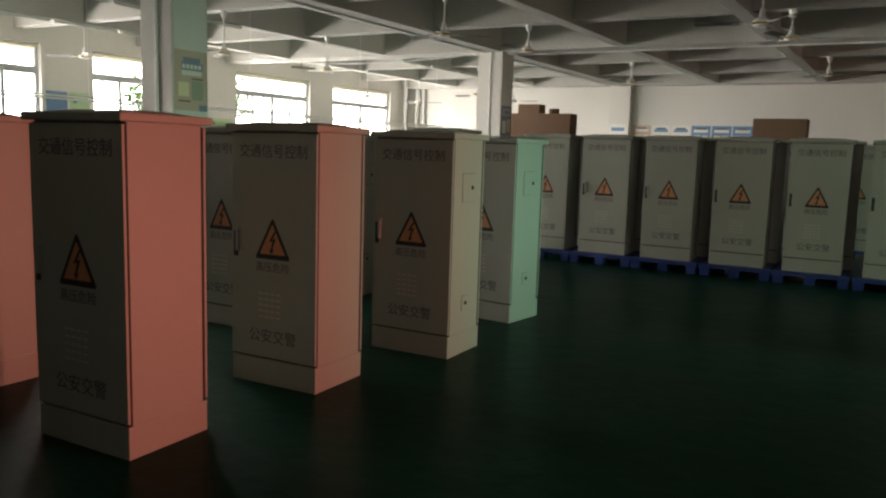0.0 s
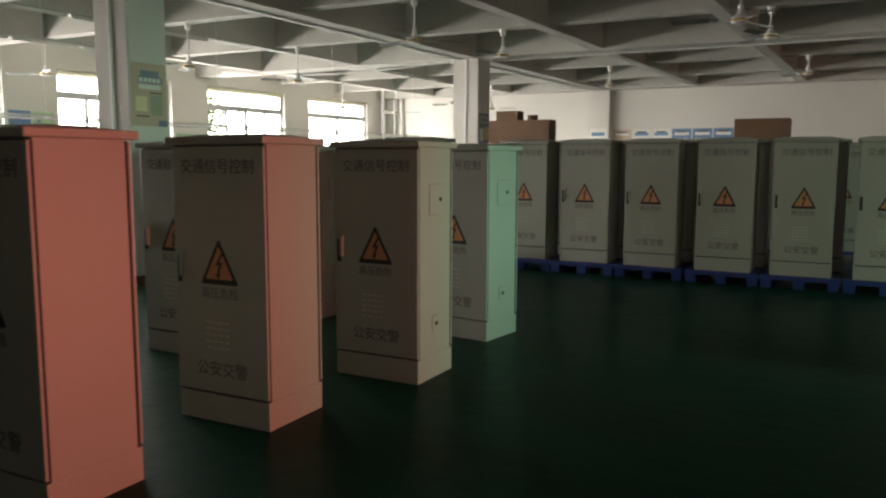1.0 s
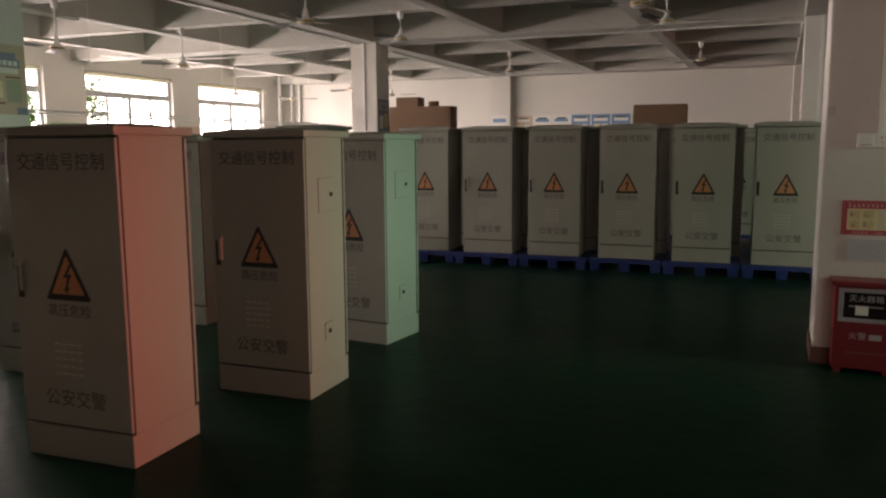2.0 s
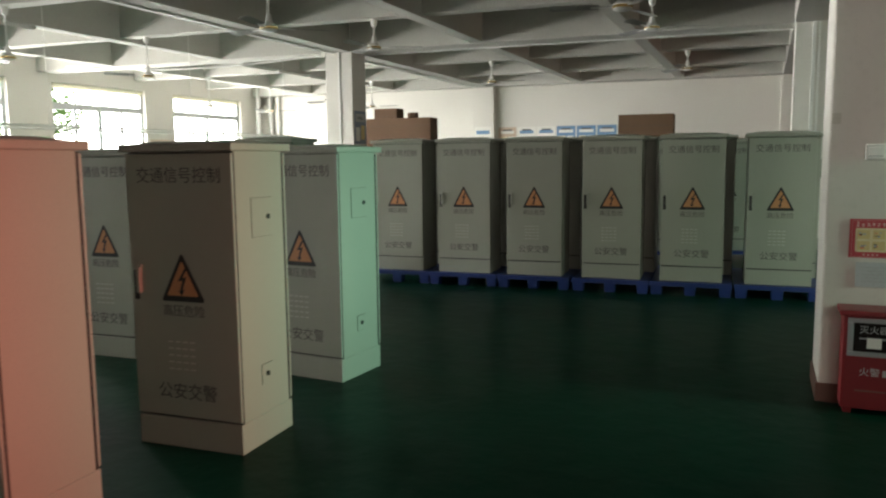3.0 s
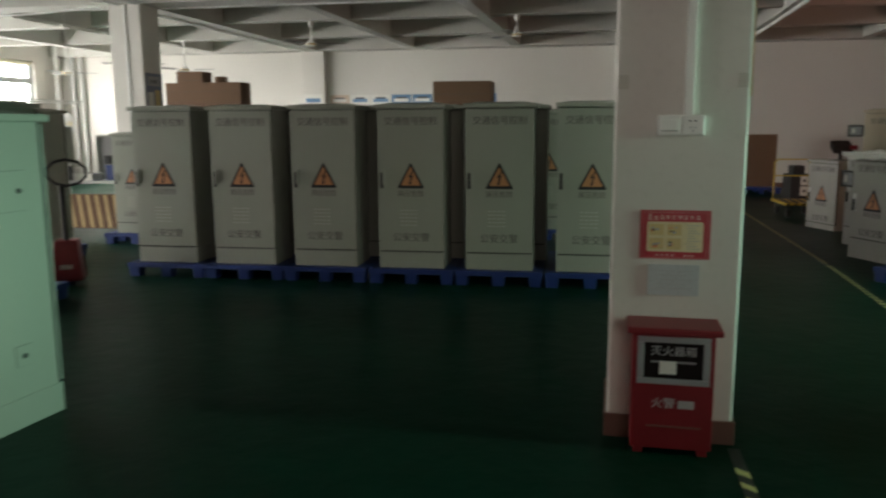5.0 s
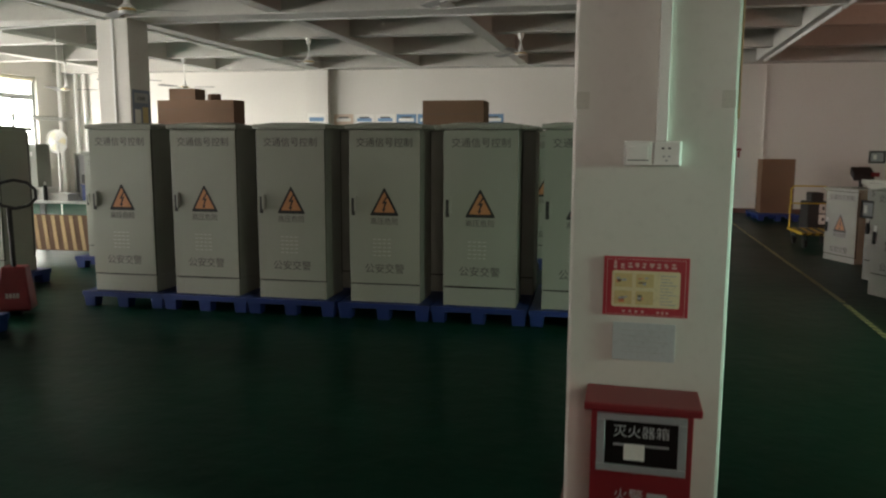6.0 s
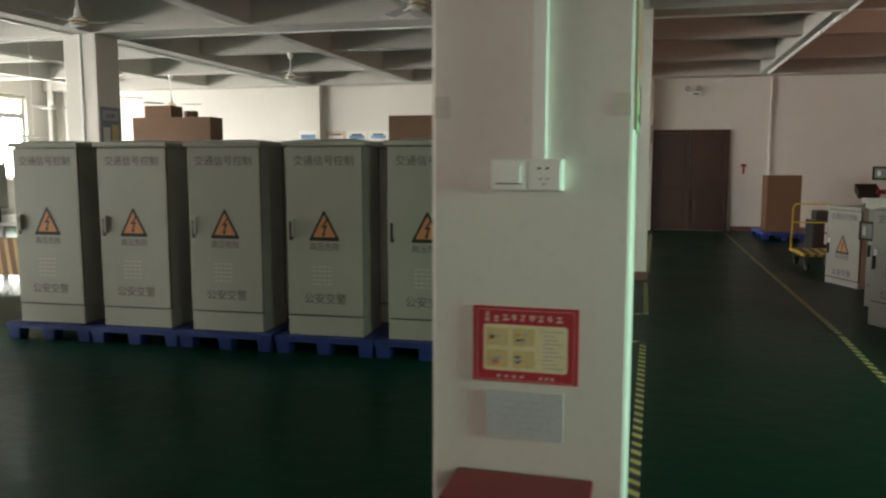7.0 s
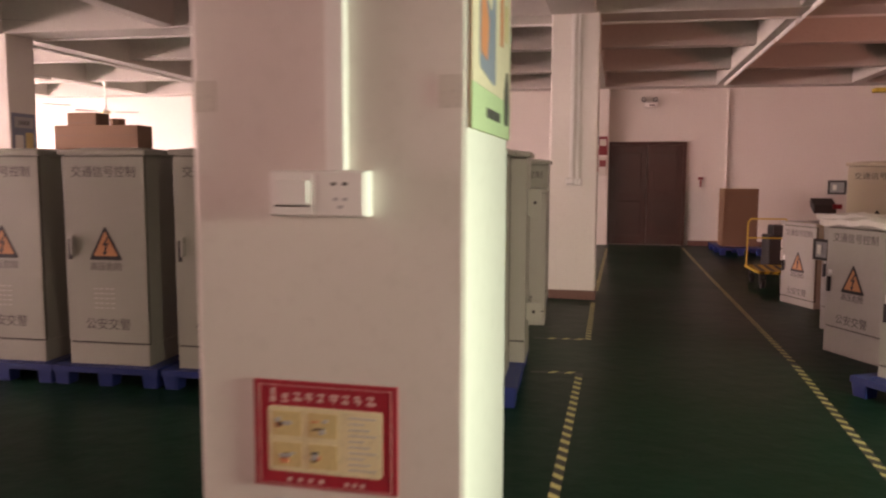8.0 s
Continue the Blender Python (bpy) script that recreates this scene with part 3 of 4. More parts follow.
POST = poster("notice", "red fire extinguisher notice with a cream panel on a white column", FACE @ pose(0.124, 0, 0.845), 0.298, 0.216, M_POSTER_RED,
              [(0.085 + 0.0252 * k, 0.176 + 0.011 * (k % 2), 0.103 + 0.0252 * k - 0.004 * (k % 3), 0.182 + 0.011 * (k % 2), M_PALE) for k in range(7)]
              + [(0.085 + 0.0252 * k, 0.181 + 0.008 * ((k + 1) % 2), 0.1 + 0.0252 * k, 0.185 + 0.008 * ((k + 1) % 2), M_PALE) for k in range(7)]
              + [(0.092 + 0.0252 * k, 0.175, 0.0955 + 0.0252 * k, 0.194, M_PALE) for k in range(7)]
              + [(0.035, 0.172, 0.047, 0.184, M_PALE), (0.037, 0.186, 0.046, 0.2, M_PALE), (0.06, 0.172, 0.074, 0.177, M_PALE), (0.061, 0.18, 0.073, 0.19, M_PALE)]
              + [(0.07 + 0.022 * k, 0.012, 0.08 + 0.022 * k, 0.02, M_PALE) for k in range(4)] + [(0.19 + 0.016 * k, 0.011, 0.199 + 0.016 * k, 0.019, M_PALE) for k in range(3)]
              + [(0.012, 0.2055, 0.286, 0.2068, M_PALE), (0.012, 0.0045, 0.286, 0.0058, M_PALE), (0.012, 0.0062, 0.0133, 0.2051, M_PALE), (0.2847, 0.0062, 0.286, 0.2051, M_PALE)])
part("panel", prism(bmesh.new(), rounded([(0.03, 0.032), (0.268, 0.032), (0.268, 0.165), (0.03, 0.165)], 0.01), -0.0052, -0.0035), M_CREAM, POST, "cream panel with rounded corners")
rnd = random.Random(12)
for x0, z0 in ((0.04, 0.105), (0.115, 0.105), (0.04, 0.042), (0.115, 0.042)):
    part("picture", boxes((x0, -0.0062, z0, x0 + 0.062, -0.0045, z0 + 0.05)), M_POST_Y, POST, "small yellow picture")
    for k in range(5):
        ax, az = x0 + rnd.uniform(0.008, 0.034), z0 + rnd.uniform(0.006, 0.032)
        w, h = rnd.uniform(0.008, 0.024), rnd.uniform(0.004, 0.012)
        part("picture_detail", prism(bmesh.new(), [(ax, az), (ax + w, az + 0.002), (ax + w * 0.8, az + h), (ax - 0.004, az + h * 0.8)], -0.0072 - 0.0003 * k, -0.0064), (M_INK, M_POST_O, M_FAINT, M_CARD, M_FAINT)[k], POST)
for k in range(10):
    part("print_line", boxes((0.2, -0.0066, 0.045 + 0.0115 * k, 0.255 - 0.012 * (k % 3), -0.0045, 0.0475 + 0.0115 * k)), M_FAINT, POST)

sl = thing("document_sleeve", "clear plastic document sleeve taped to a white column", "document sleeve", FACE @ pose(0.163, 0, 0.68))
part("paper", boxes((0.006, -0.002, 0.004, 0.212, 0.0, 0.13)), M_PAPER, sl)
part("sleeve", boxes((0, -0.005, 0, 0.22, -0.0025, 0.14), bevel=0.001), M_SLEEVE, sl, "creased clear plastic pocket")
for k in range(5):
    part("print_line", boxes((0.03, -0.0062, 0.03 + 0.02 * k, 0.19 - 0.03 * (k % 2), -0.0048, 0.033 + 0.02 * k)), M_FAINT, sl)


def socket_box(m):
    s = thing("socket_box", "white double surface socket and switch on a white column", "socket", m)
    part("back_box", boxes((0, -0.034, 0, 0.194, 0, 0.086), bevel=0.004), M_WHITE, s)
    part("switch_plate", boxes((0.004, -0.042, 0.002, 0.094, -0.033, 0.084), bevel=0.003), M_WHITE, s)
    part("rocker", boxes((0.016, -0.047, 0.022, 0.082, -0.041, 0.068), bevel=0.002), M_WHITE, s)
    part("rocker_gap", boxes((0.014, -0.0425, 0.018, 0.084, -0.0415, 0.021)), M_GAP, s)
    plate = part("socket_plate", boxes((0.1, -0.042, 0.002, 0.19, -0.033, 0.084), bevel=0.003), M_WHITE, s)
    for x0, z0, paint in ((0.127, 0.058, M_GAP), (0.149, 0.058, M_GAP), (0.131, 0.03, M_FAINT), (0.149, 0.03, M_FAINT), (0.14, 0.016, M_FAINT)):
        part("slot", boxes((x0, -0.0426, z0, x0 + 0.009, -0.0415, z0 + 0.006)), paint, plate)
    return s


socket_box(FACE @ pose(0.18, 0, 1.386))
trunking(FACE, 0.288, 0.326, 0.022, 1.472)
# poster on the aisle side of the column
SIDE = FACE @ pose(0.556, 0.004, 1.55, 0, 0, 90)
SAFETY = poster("safety_poster", "large yellow, cream and green safety poster on a column's side", SIDE, 0.49, 0.78, M_POST_Y,
                [(0.0, 0.0, 0.49, 0.085, M_POST_G), (0.0, 0.0855, 0.49, 0.43, M_POST_C), (0.37, 0.44, 0.48, 0.75, M_POST_D), (0.03, 0.7, 0.1, 0.73, M_POST_C)])
part("picture", prism(bmesh.new(), rounded([(0.07, 0.12), (0.26, 0.1), (0.26, 0.36), (0.07, 0.37)], 0.02), -0.0062, -0.0045), M_POST_D, SAFETY, "slate blue picture panel")
part("figure", prism(bmesh.new(), [(0.08, 0.15), (0.15, 0.14), (0.17, 0.22), (0.13, 0.26), (0.15, 0.31), (0.09, 0.34), (0.08, 0.25)], -0.0072, -0.006), M_POST_O, SAFETY, "orange red printed shape")
part("figure", prism(bmesh.new(), rounded([(0.13, 0.27), (0.2, 0.24), (0.22, 0.33), (0.15, 0.36)], 0.02), -0.0074, -0.006), M_POST_C, SAFETY, "cream printed shape")
part("figure", prism(bmesh.new(), rounded([(0.4, 0.03), (0.45, 0.03), (0.46, 0.11), (0.43, 0.16), (0.39, 0.1)], 0.015), -0.0072, -0.0045), M_INK, SAFETY, "dark printed shape")
for x0, z0, x1, z1, paint in ((0.33, 0.2, 0.365, 0.36, M_POST_O), (0.4, 0.22, 0.43, 0.3, M_POST_Y), (0.16, 0.03, 0.21, 0.05, M_INK), (0.22, 0.03, 0.27, 0.05, M_INK), (0.28, 0.03, 0.33, 0.05, M_INK), (0.39, 0.56, 0.46, 0.62, M_FAINT), (0.39, 0.66, 0.46, 0.69, M_PAPER)):
    part("print_bar", boxes((x0, -0.0066, z0, x1, -0.0045, z1)), paint, SAFETY)
for k in range(3):
    part("print_bar", prism(bmesh.new(), [(0.16, 0.64 - 0.06 * k), (0.32, 0.58 - 0.06 * k), (0.32, 0.592 - 0.06 * k), (0.16, 0.652 - 0.06 * k)], -0.0062, -0.0045), M_INK if k < 2 else M_CARD, SAFETY)
for x, z in ((0.01, 1.585), (0.5, 1.585)):
    pad = thing("tape_patch", "yellowed patch of old tape on a white column", "tape", FACE @ pose(x, 0, z))
    part("patch", boxes((0, -0.002, 0, 0.045, 0, 0.06)), M_OLDTAPE, pad)

# ---- extinguisher box at the column's foot ----
fb = thing("extinguisher_box", "red steel fire extinguisher box with a dark window by a column", "extinguisher box", pose(0.545, 6.085, 0, 0, 0, -3) @ Matrix.Diagonal((1.04, 1, 1, 1)))
part("body", boxes((-0.165, 0, 0.03, 0.165, 0.165, 0.552), bevel=0.005), M_RED, fb)
part("lid", boxes((-0.188, -0.05, 0.553, 0.188, 0.168, 0.582), bevel=0.006), M_RED, fb)
for x in (-0.15, 0.11):
    part("leg", boxes((x, 0.01, 0, x + 0.04, 0.15, 0.031), bevel=0.002), M_RED, fb)
part("kick_plate", boxes((-0.12, 0.004, 0.028, 0.12, 0.012, 0.05), bevel=0.002), M_RED, fb)
fr = part("window_frame", boxes((-0.145, -0.01, 0.325, 0.145, 0.002, 0.35), (-0.145, -0.01, 0.51, 0.145, 0.002, 0.535), (-0.145, -0.01, 0.351, -0.118, 0.002, 0.509), (0.118, -0.01, 0.351, 0.145, 0.002, 0.509), bevel=0.002), M_GREY, fb, "grey window surround")
part("pane", boxes((-0.118, -0.004, 0.351, 0.118, 0.0015, 0.509)), M_GLASSY, fr, "dark window pane")
placed(lettering("灭火器箱", 0.05, M_FAINT, 0.18), fb, 0.0, -0.0055, 0.47, label="white painted characters")
placed(lettering("火警", 0.055, M_FAINT, 0.095), fb, -0.035, -0.001, 0.235, label="white painted characters")
part("print_bar", boxes((0.025, -0.0015, 0.217, 0.09, 0.0005, 0.252)), M_FAINT, fb, "white painted bar")
part("print_bar", boxes((-0.1, -0.0015, 0.128, 0.12, 0.0005, 0.136)), M_SKIRT, fb, "faded painted line")
part("print_bar", boxes((-0.09, -0.0055, 0.42, 0.09, -0.0035, 0.428)), M_GREY, fb, "faint printed line")
part("note", boxes((-0.055, -0.0125, 0.372, 0.012, -0.0105, 0.43), bevel=0.0006), M_PAPER, fb, "white paper note")

# ---- columns further off ----
trunking(FACES[0], 0.26, 0.3, 0.022, 0.3)
FADED = poster("safety_poster", "faded beige safety poster with a slate heading on a column", FACES[0] @ pose(0.556, 0.02, 1.75, 0, 0, 90), 0.46, 0.68, M_POST_F,
       [(0.09, 0.46, 0.4, 0.54, M_POST_D), (0.12, 0.54, 0.36, 0.6, M_POST_D), (0.1, 0.4, 0.38, 0.45, M_PAPER), (0.05, 0.16, 0.2, 0.32, M_CREAM), (0.24, 0.12, 0.4, 0.34, M_SAGE), (0.05, 0.1, 0.22, 0.115, M_CARD), (0.24, 0.355, 0.4, 0.37, M_CARD), (0.34, 0.0, 0.46, 0.07, M_POST_D)])
for k in range(5):
    part("print_bar", boxes((0.105 + 0.057 * k, -0.0066, 0.475, 0.147 + 0.057 * k, -0.0045, 0.522)), M_PAPER, FADED)
trunking(FACES[2], 0.27, 0.31, 0.022, 0.3)
poster("safety_poster", "blue and white safety poster on a far column", FACES[2] @ pose(0.556, 0.03, 1.72, 0, 0, 90), 0.44, 0.6, M_POST_D, [(0.05, 0.4, 0.39, 0.55, M_FAINT), (0.05, 0.05, 0.2, 0.3, M_PAPER), (0.24, 0.08, 0.38, 0.34, M_POST_Y), (0.12, 0.44, 0.32, 0.5, M_INK)])
trunking(FACES[3], 0.23, 0.28, 0.022, 1.44)
trunking(FACES[3], 0.31, 0.34, 0.016, 1.44)
socket_box(FACES[3] @ pose(0.19, 0, 1.37))
poster("safety_poster", "red and white notice on a column's side", FACES[3] @ pose(0.556, 0.03, 1.5, 0, 0, 90), 0.42, 0.55, M_PAPER, [(0.03, 0.03, 0.39, 0.3, M_POSTER_RED), (0.05, 0.36, 0.37, 0.46, M_GREY), (0.1, 0.12, 0.3, 0.16, M_PAPER)])
for a, b, paint, word in ((9.58, 10.02, M_POST_B, "blue"), (10.06, 10.5, M_POST_G, "pale green")):
    poster("wall_poster", "%s printed notice between two windows" % word, WEST @ pose(0, a, 1.7, 0, 0, 90), b - a, 0.62, paint, [(0.05, 0.12, b - a - 0.05, 0.15, M_FAINT), (0.08, 0.4, 0.16, 0.46, M_POST_D)])
for a, b, paint, word in ((13.5, 14.35, M_POST_G, "pale green"), (17.3, 18.1, M_POST_F, "faded beige")):
    poster("wall_poster", "low %s printed notice between two windows" % word, WEST @ pose(0, a, 1.5, 0, 0, 90), b - a, 0.5, paint, [(0.05, 0.12, b - a - 0.05, 0.15, M_FAINT), (0.08, 0.34, 0.3, 0.42, M_POST_D)])
for k, paint in enumerate((M_POST_F, M_PAPER, M_PAPER, M_POST_B, M_POST_B, M_POST_B, M_POST_G, M_POST_B)):
    poster("wall_poster", "printed notice in a row on the end wall", pose(-6.02 + 0.54 * k, Y1, 1.6), 0.5, 0.68, paint, [(0.06, 0.5, 0.44, 0.58, M_POST_B if paint is M_PAPER else M_PAPER), (0.12, 0.58, 0.38, 0.62, M_INK), (0.06, 0.1, 0.24, 0.42, M_CREAM), (0.28, 0.1, 0.44, 0.42, M_PAPER)])
poster("wall_poster", "pale printed notice on a pilaster", pose(-6.65, Y1 - 0.2, 1.7), 0.48, 0.6, M_PAPER, [(0.05, 0.4, 0.43, 0.5, M_POST_B), (0.05, 0.1, 0.43, 0.3, M_GREY)])
for z, paint in ((1.95, M_RED), (1.5, M_OLDTAPE)):
    poster("wall_poster", "small red and white notice on a pilaster", pose(1.5, Y1 - 0.2, z), 0.2, 0.4, paint, [(0.03, 0.2, 0.17, 0.34, M_OLDTAPE if paint is M_RED else M_RED)])

# ---- end wall: door, lamp, alarm ----
dr = tagged(new("door_1"), "closed dark red wooden double door in the end wall", "door", kind="structure")
dr.location = (1.74, Y1, 0)
part("door_frame", boxes((0, -0.05, 0, 0.07, 0.02, 2.24), (1.56, -0.05, 0, 1.63, 0.02, 2.24), (0.071, -0.05, 2.17, 1.559, 0.02, 2.24), bevel=0.004), M_WOOD, dr)
for x0, x1 in ((0.072, 0.812), (0.818, 1.558)):
    leaf = part("door_leaf", boxes((x0, -0.025, 0.01, x1, 0.015, 2.168), bevel=0.004), M_WOOD, dr)
    for z0, z1 in ((0.2, 0.95), (1.15, 2.0)):
        part("panel", boxes((x0 + 0.12, -0.033, z0, x1 - 0.12, -0.02, z1), bevel=0.006), M_WOOD, leaf)
part("door_handle", boxes((0.765, -0.055, 1.02, 0.785, -0.024, 1.12), bevel=0.004), M_RUBBER, dr)
el = thing("emergency_lamp", "white twin-head emergency lamp on the end wall", "emergency lamp", pose(2.6, Y1, 3.02))
part("case", boxes((-0.13, -0.08, -0.05, 0.13, 0, 0.06), bevel=0.008), M_WHITE, el)
for x in (-0.16, 0.08):
    head = part("lamp_head", rod(bmesh.new(), (x, -0.09, 0.115), (x, -0.02, 0.115), 0.05, 16, 0.036), M_RUBBER, el, "black round lamp head")
    part("lens", rod(bmesh.new(), (x, -0.096, 0.115), (x, -0.089, 0.115), 0.034, 16), M_STEEL, head, "bright lamp lens")
part("bracket", boxes((-0.18, -0.05, 0.061, 0.15, -0.03, 0.075)), M_GREY, el)
part("indicator", boxes((-0.04, -0.083, -0.02, 0.08, -0.079, 0.01)), M_GAP, el, "dark indicator strip")
fa = thing("fire_alarm", "small red fire alarm call point on the end wall", "fire alarm", pose(3.68, Y1, 1.27))
part("plate", boxes((-0.022, -0.03, 0, 0.022, 0, 0.15), bevel=0.004), M_RED, fa)
part("sounder", boxes((-0.055, -0.05, 0.155, 0.05, 0, 0.215), bevel=0.006), M_RED, fa)
structure("conduit", boxes((3.0, Y1 - 0.02, 3.28, 3.2, Y1 + 0.002, 3.3)), M_WHITE, "short white cable trunking", "conduit")

# ---- far aisle: carton, trolley, small cabinets ----
copy_thing(first, pose(4.15, 19.95, 0))
carton(pose(4.18, 20.3, 0.14), 0.64, 0.5, 1.12, "tall plain brown carton standing on a blue pallet")
tr = thing("platform_trolley", "yellow platform trolley with a tubular push handle", "trolley", pose(3.71, 15.4, 0))
part("platform", boxes((-0.28, 0, 0.2, 0.3, 0.85, 0.235), bevel=0.006), M_YEL, tr)
for k in range(5):
    part("warning_stripe", prism(bmesh.new(), [(-0.26 + 0.11 * k, 0.206), (-0.21 + 0.11 * k, 0.206), (-0.19 + 0.11 * k, 0.23), (-0.24 + 0.11 * k, 0.23)], -0.002, 0.001), M_BLACK, tr, "black warning stripe")
for k in range(4):
    part("warning_stripe", slab([(-0.24 + 0.13 * k, 0.03), (-0.18 + 0.13 * k, 0.03), (-0.12 + 0.13 * k, 0.78), (-0.18 + 0.13 * k, 0.78)], 0.234, 0.237), M_BLACK, tr, "black warning stripe")
hnd = [(-0.26, 0.82, 0.23), (-0.26, 0.8, 0.84), (-0.22, 0.8, 0.89), (0.24, 0.8, 0.89), (0.28, 0.8, 0.84), (0.28, 0.82, 0.23)]
part("push_handle", tube(hnd, 0.012), M_YEL, tr)
part("cross_bar", rod(bmesh.new(), (-0.26, 0.8, 0.62), (0.28, 0.8, 0.62), 0.01), M_YEL, tr)
for x in (-0.2, 0.22):
    for y in (0.1, 0.74):
        wheel = part("wheel", rod(bmesh.new(), (x - 0.02, y, 0.06), (x + 0.02, y, 0.06), 0.06, 18), M_RUBBER, tr)
        part("fork", boxes((x - 0.035, y - 0.03, 0.06, x - 0.026, y + 0.03, 0.2), (x + 0.026, y - 0.03, 0.06, x + 0.035, y + 0.03, 0.2), (x - 0.035, y - 0.03, 0.185, x + 0.035, y + 0.03, 0.201)), M_RUBBER, wheel)
cr = thing("battery_crate", "dark machine crate with white front panels", "crate", pose(4.25, 17.5, 0))
part("case", boxes((-0.2, 0, 0, 0.2, 0.5, 0.56), bevel=0.02), M_RUBBER, cr)
part("top_unit", boxes((-0.14, 0.05, 0.561, 0.06, 0.4, 0.72), bevel=0.02), M_RUBBER, cr)
for z0 in (0.18, 0.37):
    pn = part("front_panel", boxes((-0.02, -0.006, z0, 0.18, 0.002, z0 + 0.17), bevel=0.002), M_PAPER, cr, "white panel")
    for x0 in (0.03, 0.11):
        part("knob", boxes((x0, -0.02, z0 + 0.06, x0 + 0.035, -0.005, z0 + 0.11), bevel=0.003), M_BLACK, pn)


def low_cabinet(m, label, paint, foam=False, flap=False, h=0.96, foot=0.0):
    """A shorter cabinet of the same width, with the same signs on its door; its plinth reaches down by foot below the origin."""
    c = thing("low_cabinet", label, "cabinet", m, "low cabinets")
    part("body", boxes((-W / 2 + 0.004, 0.024, 0.02, W / 2 - 0.004, D - 0.004, h - 0.035), bevel=0.004), paint, c)
    part("plinth", boxes((-W / 2, 0.003, -foot, W / 2, D, 0.075), bevel=0.004), paint, c)
    part("seal", boxes((-W / 2 + 0.010, 0.012, 0.076, W / 2 - 0.002, 0.026, h - 0.045)), M_GAP, c, "black rubber door seal")
    part("roof_cap", boxes((-W / 2 - 0.022, -0.024, h - 0.038, W / 2 + 0.022, D + 0.02, h), bevel=0.007), paint, c)
    door = part("door", boxes((-W / 2, 0, 0.085, W / 2, 0.014, h - 0.05), bevel=0.003), paint, c)
    for me, n in zip(SIGN, ("warning_sign", "sign_face", "lightning_bolt")):
        placed(me, door, 0, 0, 0.385, n)
    placed(TITLE, door, 0, -0.001, h - 0.13)
    placed(WARN, door, 0, -0.001, 0.345)
    placed(FOOT, door, 0, -0.001, 0.15)
    part("lock_plate", boxes((-W / 2 + 0.03, -0.004, 0.37, -W / 2 + 0.068, 0.001, 0.56), bevel=0.0015), M_WHITE, door, "pale recessed lock plate")
    part("handle", boxes((-W / 2 + 0.034, -0.022, 0.375, -W / 2 + 0.064, -0.0045, 0.5), bevel=0.003), M_RUBBER, door, "black swing handle")
    xs = W / 2 - 0.004
    fl = part("meter_frame", boxes((xs - 0.002, 0.13, 0.66, xs + 0.012, 0.155, 0.86), (xs - 0.002, 0.305, 0.66, xs + 0.012, 0.33, 0.86), (xs - 0.002, 0.155, 0.66, xs + 0.012, 0.305, 0.685), (xs - 0.002, 0.155, 0.835, xs + 0.012, 0.305, 0.86)), M_RUBBER, c, "black meter window frame")
    part("meter_pane", boxes((xs - 0.002, 0.155, 0.685, xs + 0.004, 0.305, 0.835)), M_GREY, fl)
    if flap:
        swung_flap(c, 0.62, 0.8)
    if foam:
        bm = boxes((-W / 2 - 0.05, -0.05, h - 0.02, W / 2 + 0.04, D + 0.05, h + 0.03))
        bmesh.ops.subdivide_edges(bm, edges=bm.edges[:], cuts=11, use_grid_fill=True)
        for v in bm.verts:
            lift = noise.noise(v.co * 5) + 0.6 * noise.noise(v.co * 13)
            ridge = max(0.0, 1 - abs(v.co.x - 0.16) / 0.1) * max(0.0, 1 - abs(v.co.y - 0.05) / 0.16)
            if v.co.z > h + 0.02:
                v.co.z = h + 0.022 + 0.02 * lift + 0.05 * ridge
            elif v.co.z < h - 0.01:
                outside = abs(v.co.x) > W / 2 + 0.025 or v.co.y < -0.03 or v.co.y > D + 0.025
                v.co.z = h - 0.02 + 0.03 * lift if outside else h + 0.001
        part("foam_cover", bm, M_FOAM, c, "crumpled white foam sheet")
    return c


def swung_flap(c, z0, z1):
    """A framed meter flap swung out beside the left edge of a cabinet's front."""
    x0, x1, y0, y1 = -W / 2 - 0.2, -W / 2 - 0.01, 0.02, 0.04
    fl = part("meter_flap", boxes((x0, y0, z0, x0 + 0.022, y1, z1), (x1 - 0.022, y0, z0, x1, y1, z1), (x0 + 0.022, y0, z0, x1 - 0.022, y1, z0 + 0.022), (x0 + 0.022, y0, z1 - 0.022, x1 - 0.022, y1, z1)), M_RUBBER, c, "black framed meter flap, swung open")
    part("hinge", boxes((x1 - 0.002, 0.03, z0 + 0.02, -W / 2 + 0.006, 0.045, z1 - 0.02)), M_GREY, fl)
    part("flap_pane", boxes((x0 + 0.022, 0.028, z0 + 0.022, x1 - 0.022, 0.034, z1 - 0.022)), M_GREY, fl)
    part("meter", boxes((x0 + 0.05, 0.018, z0 + 0.05, x0 + 0.09, 0.029, z1 - 0.05), bevel=0.002), M_PAPER, fl, "pale meter face")


low_cabinet(pose(3.26, 11.46, 0.14, 0, 0, -67), "low pale signal cabinet under a crumpled white foam sheet", M_WRAP, True, True, foot=0.14)
low_cabinet(pose(3.51, 12.45, 0.14, 0, 0, -70), "low pale signal cabinet with foam laid over its roof", M_WRAP, True, foot=0.14)
low_cabinet(pose(3.57, 14.15, 0, 0, 0, -70), "low pale signal cabinet wrapped in clear film", M_WRAP)
copy_thing(first, pose(3.07, 9.95, 0, 0, 0, -62))
low_cabinet(pose(3.19, 10.02, 0.14, 0, 0, -62), "low grey signal cabinet standing on a blue pallet", M_CAB)
copy_thing(short, pose(4.31, 13.95, 0, 0, 0, -22))
tall = cabinet("tall cream signal cabinet with a framed flap standing open", pose(4.33, 14.0, 0.14, 0, 0, -22), False, "signal control cabinets", M_CREAMCAB)
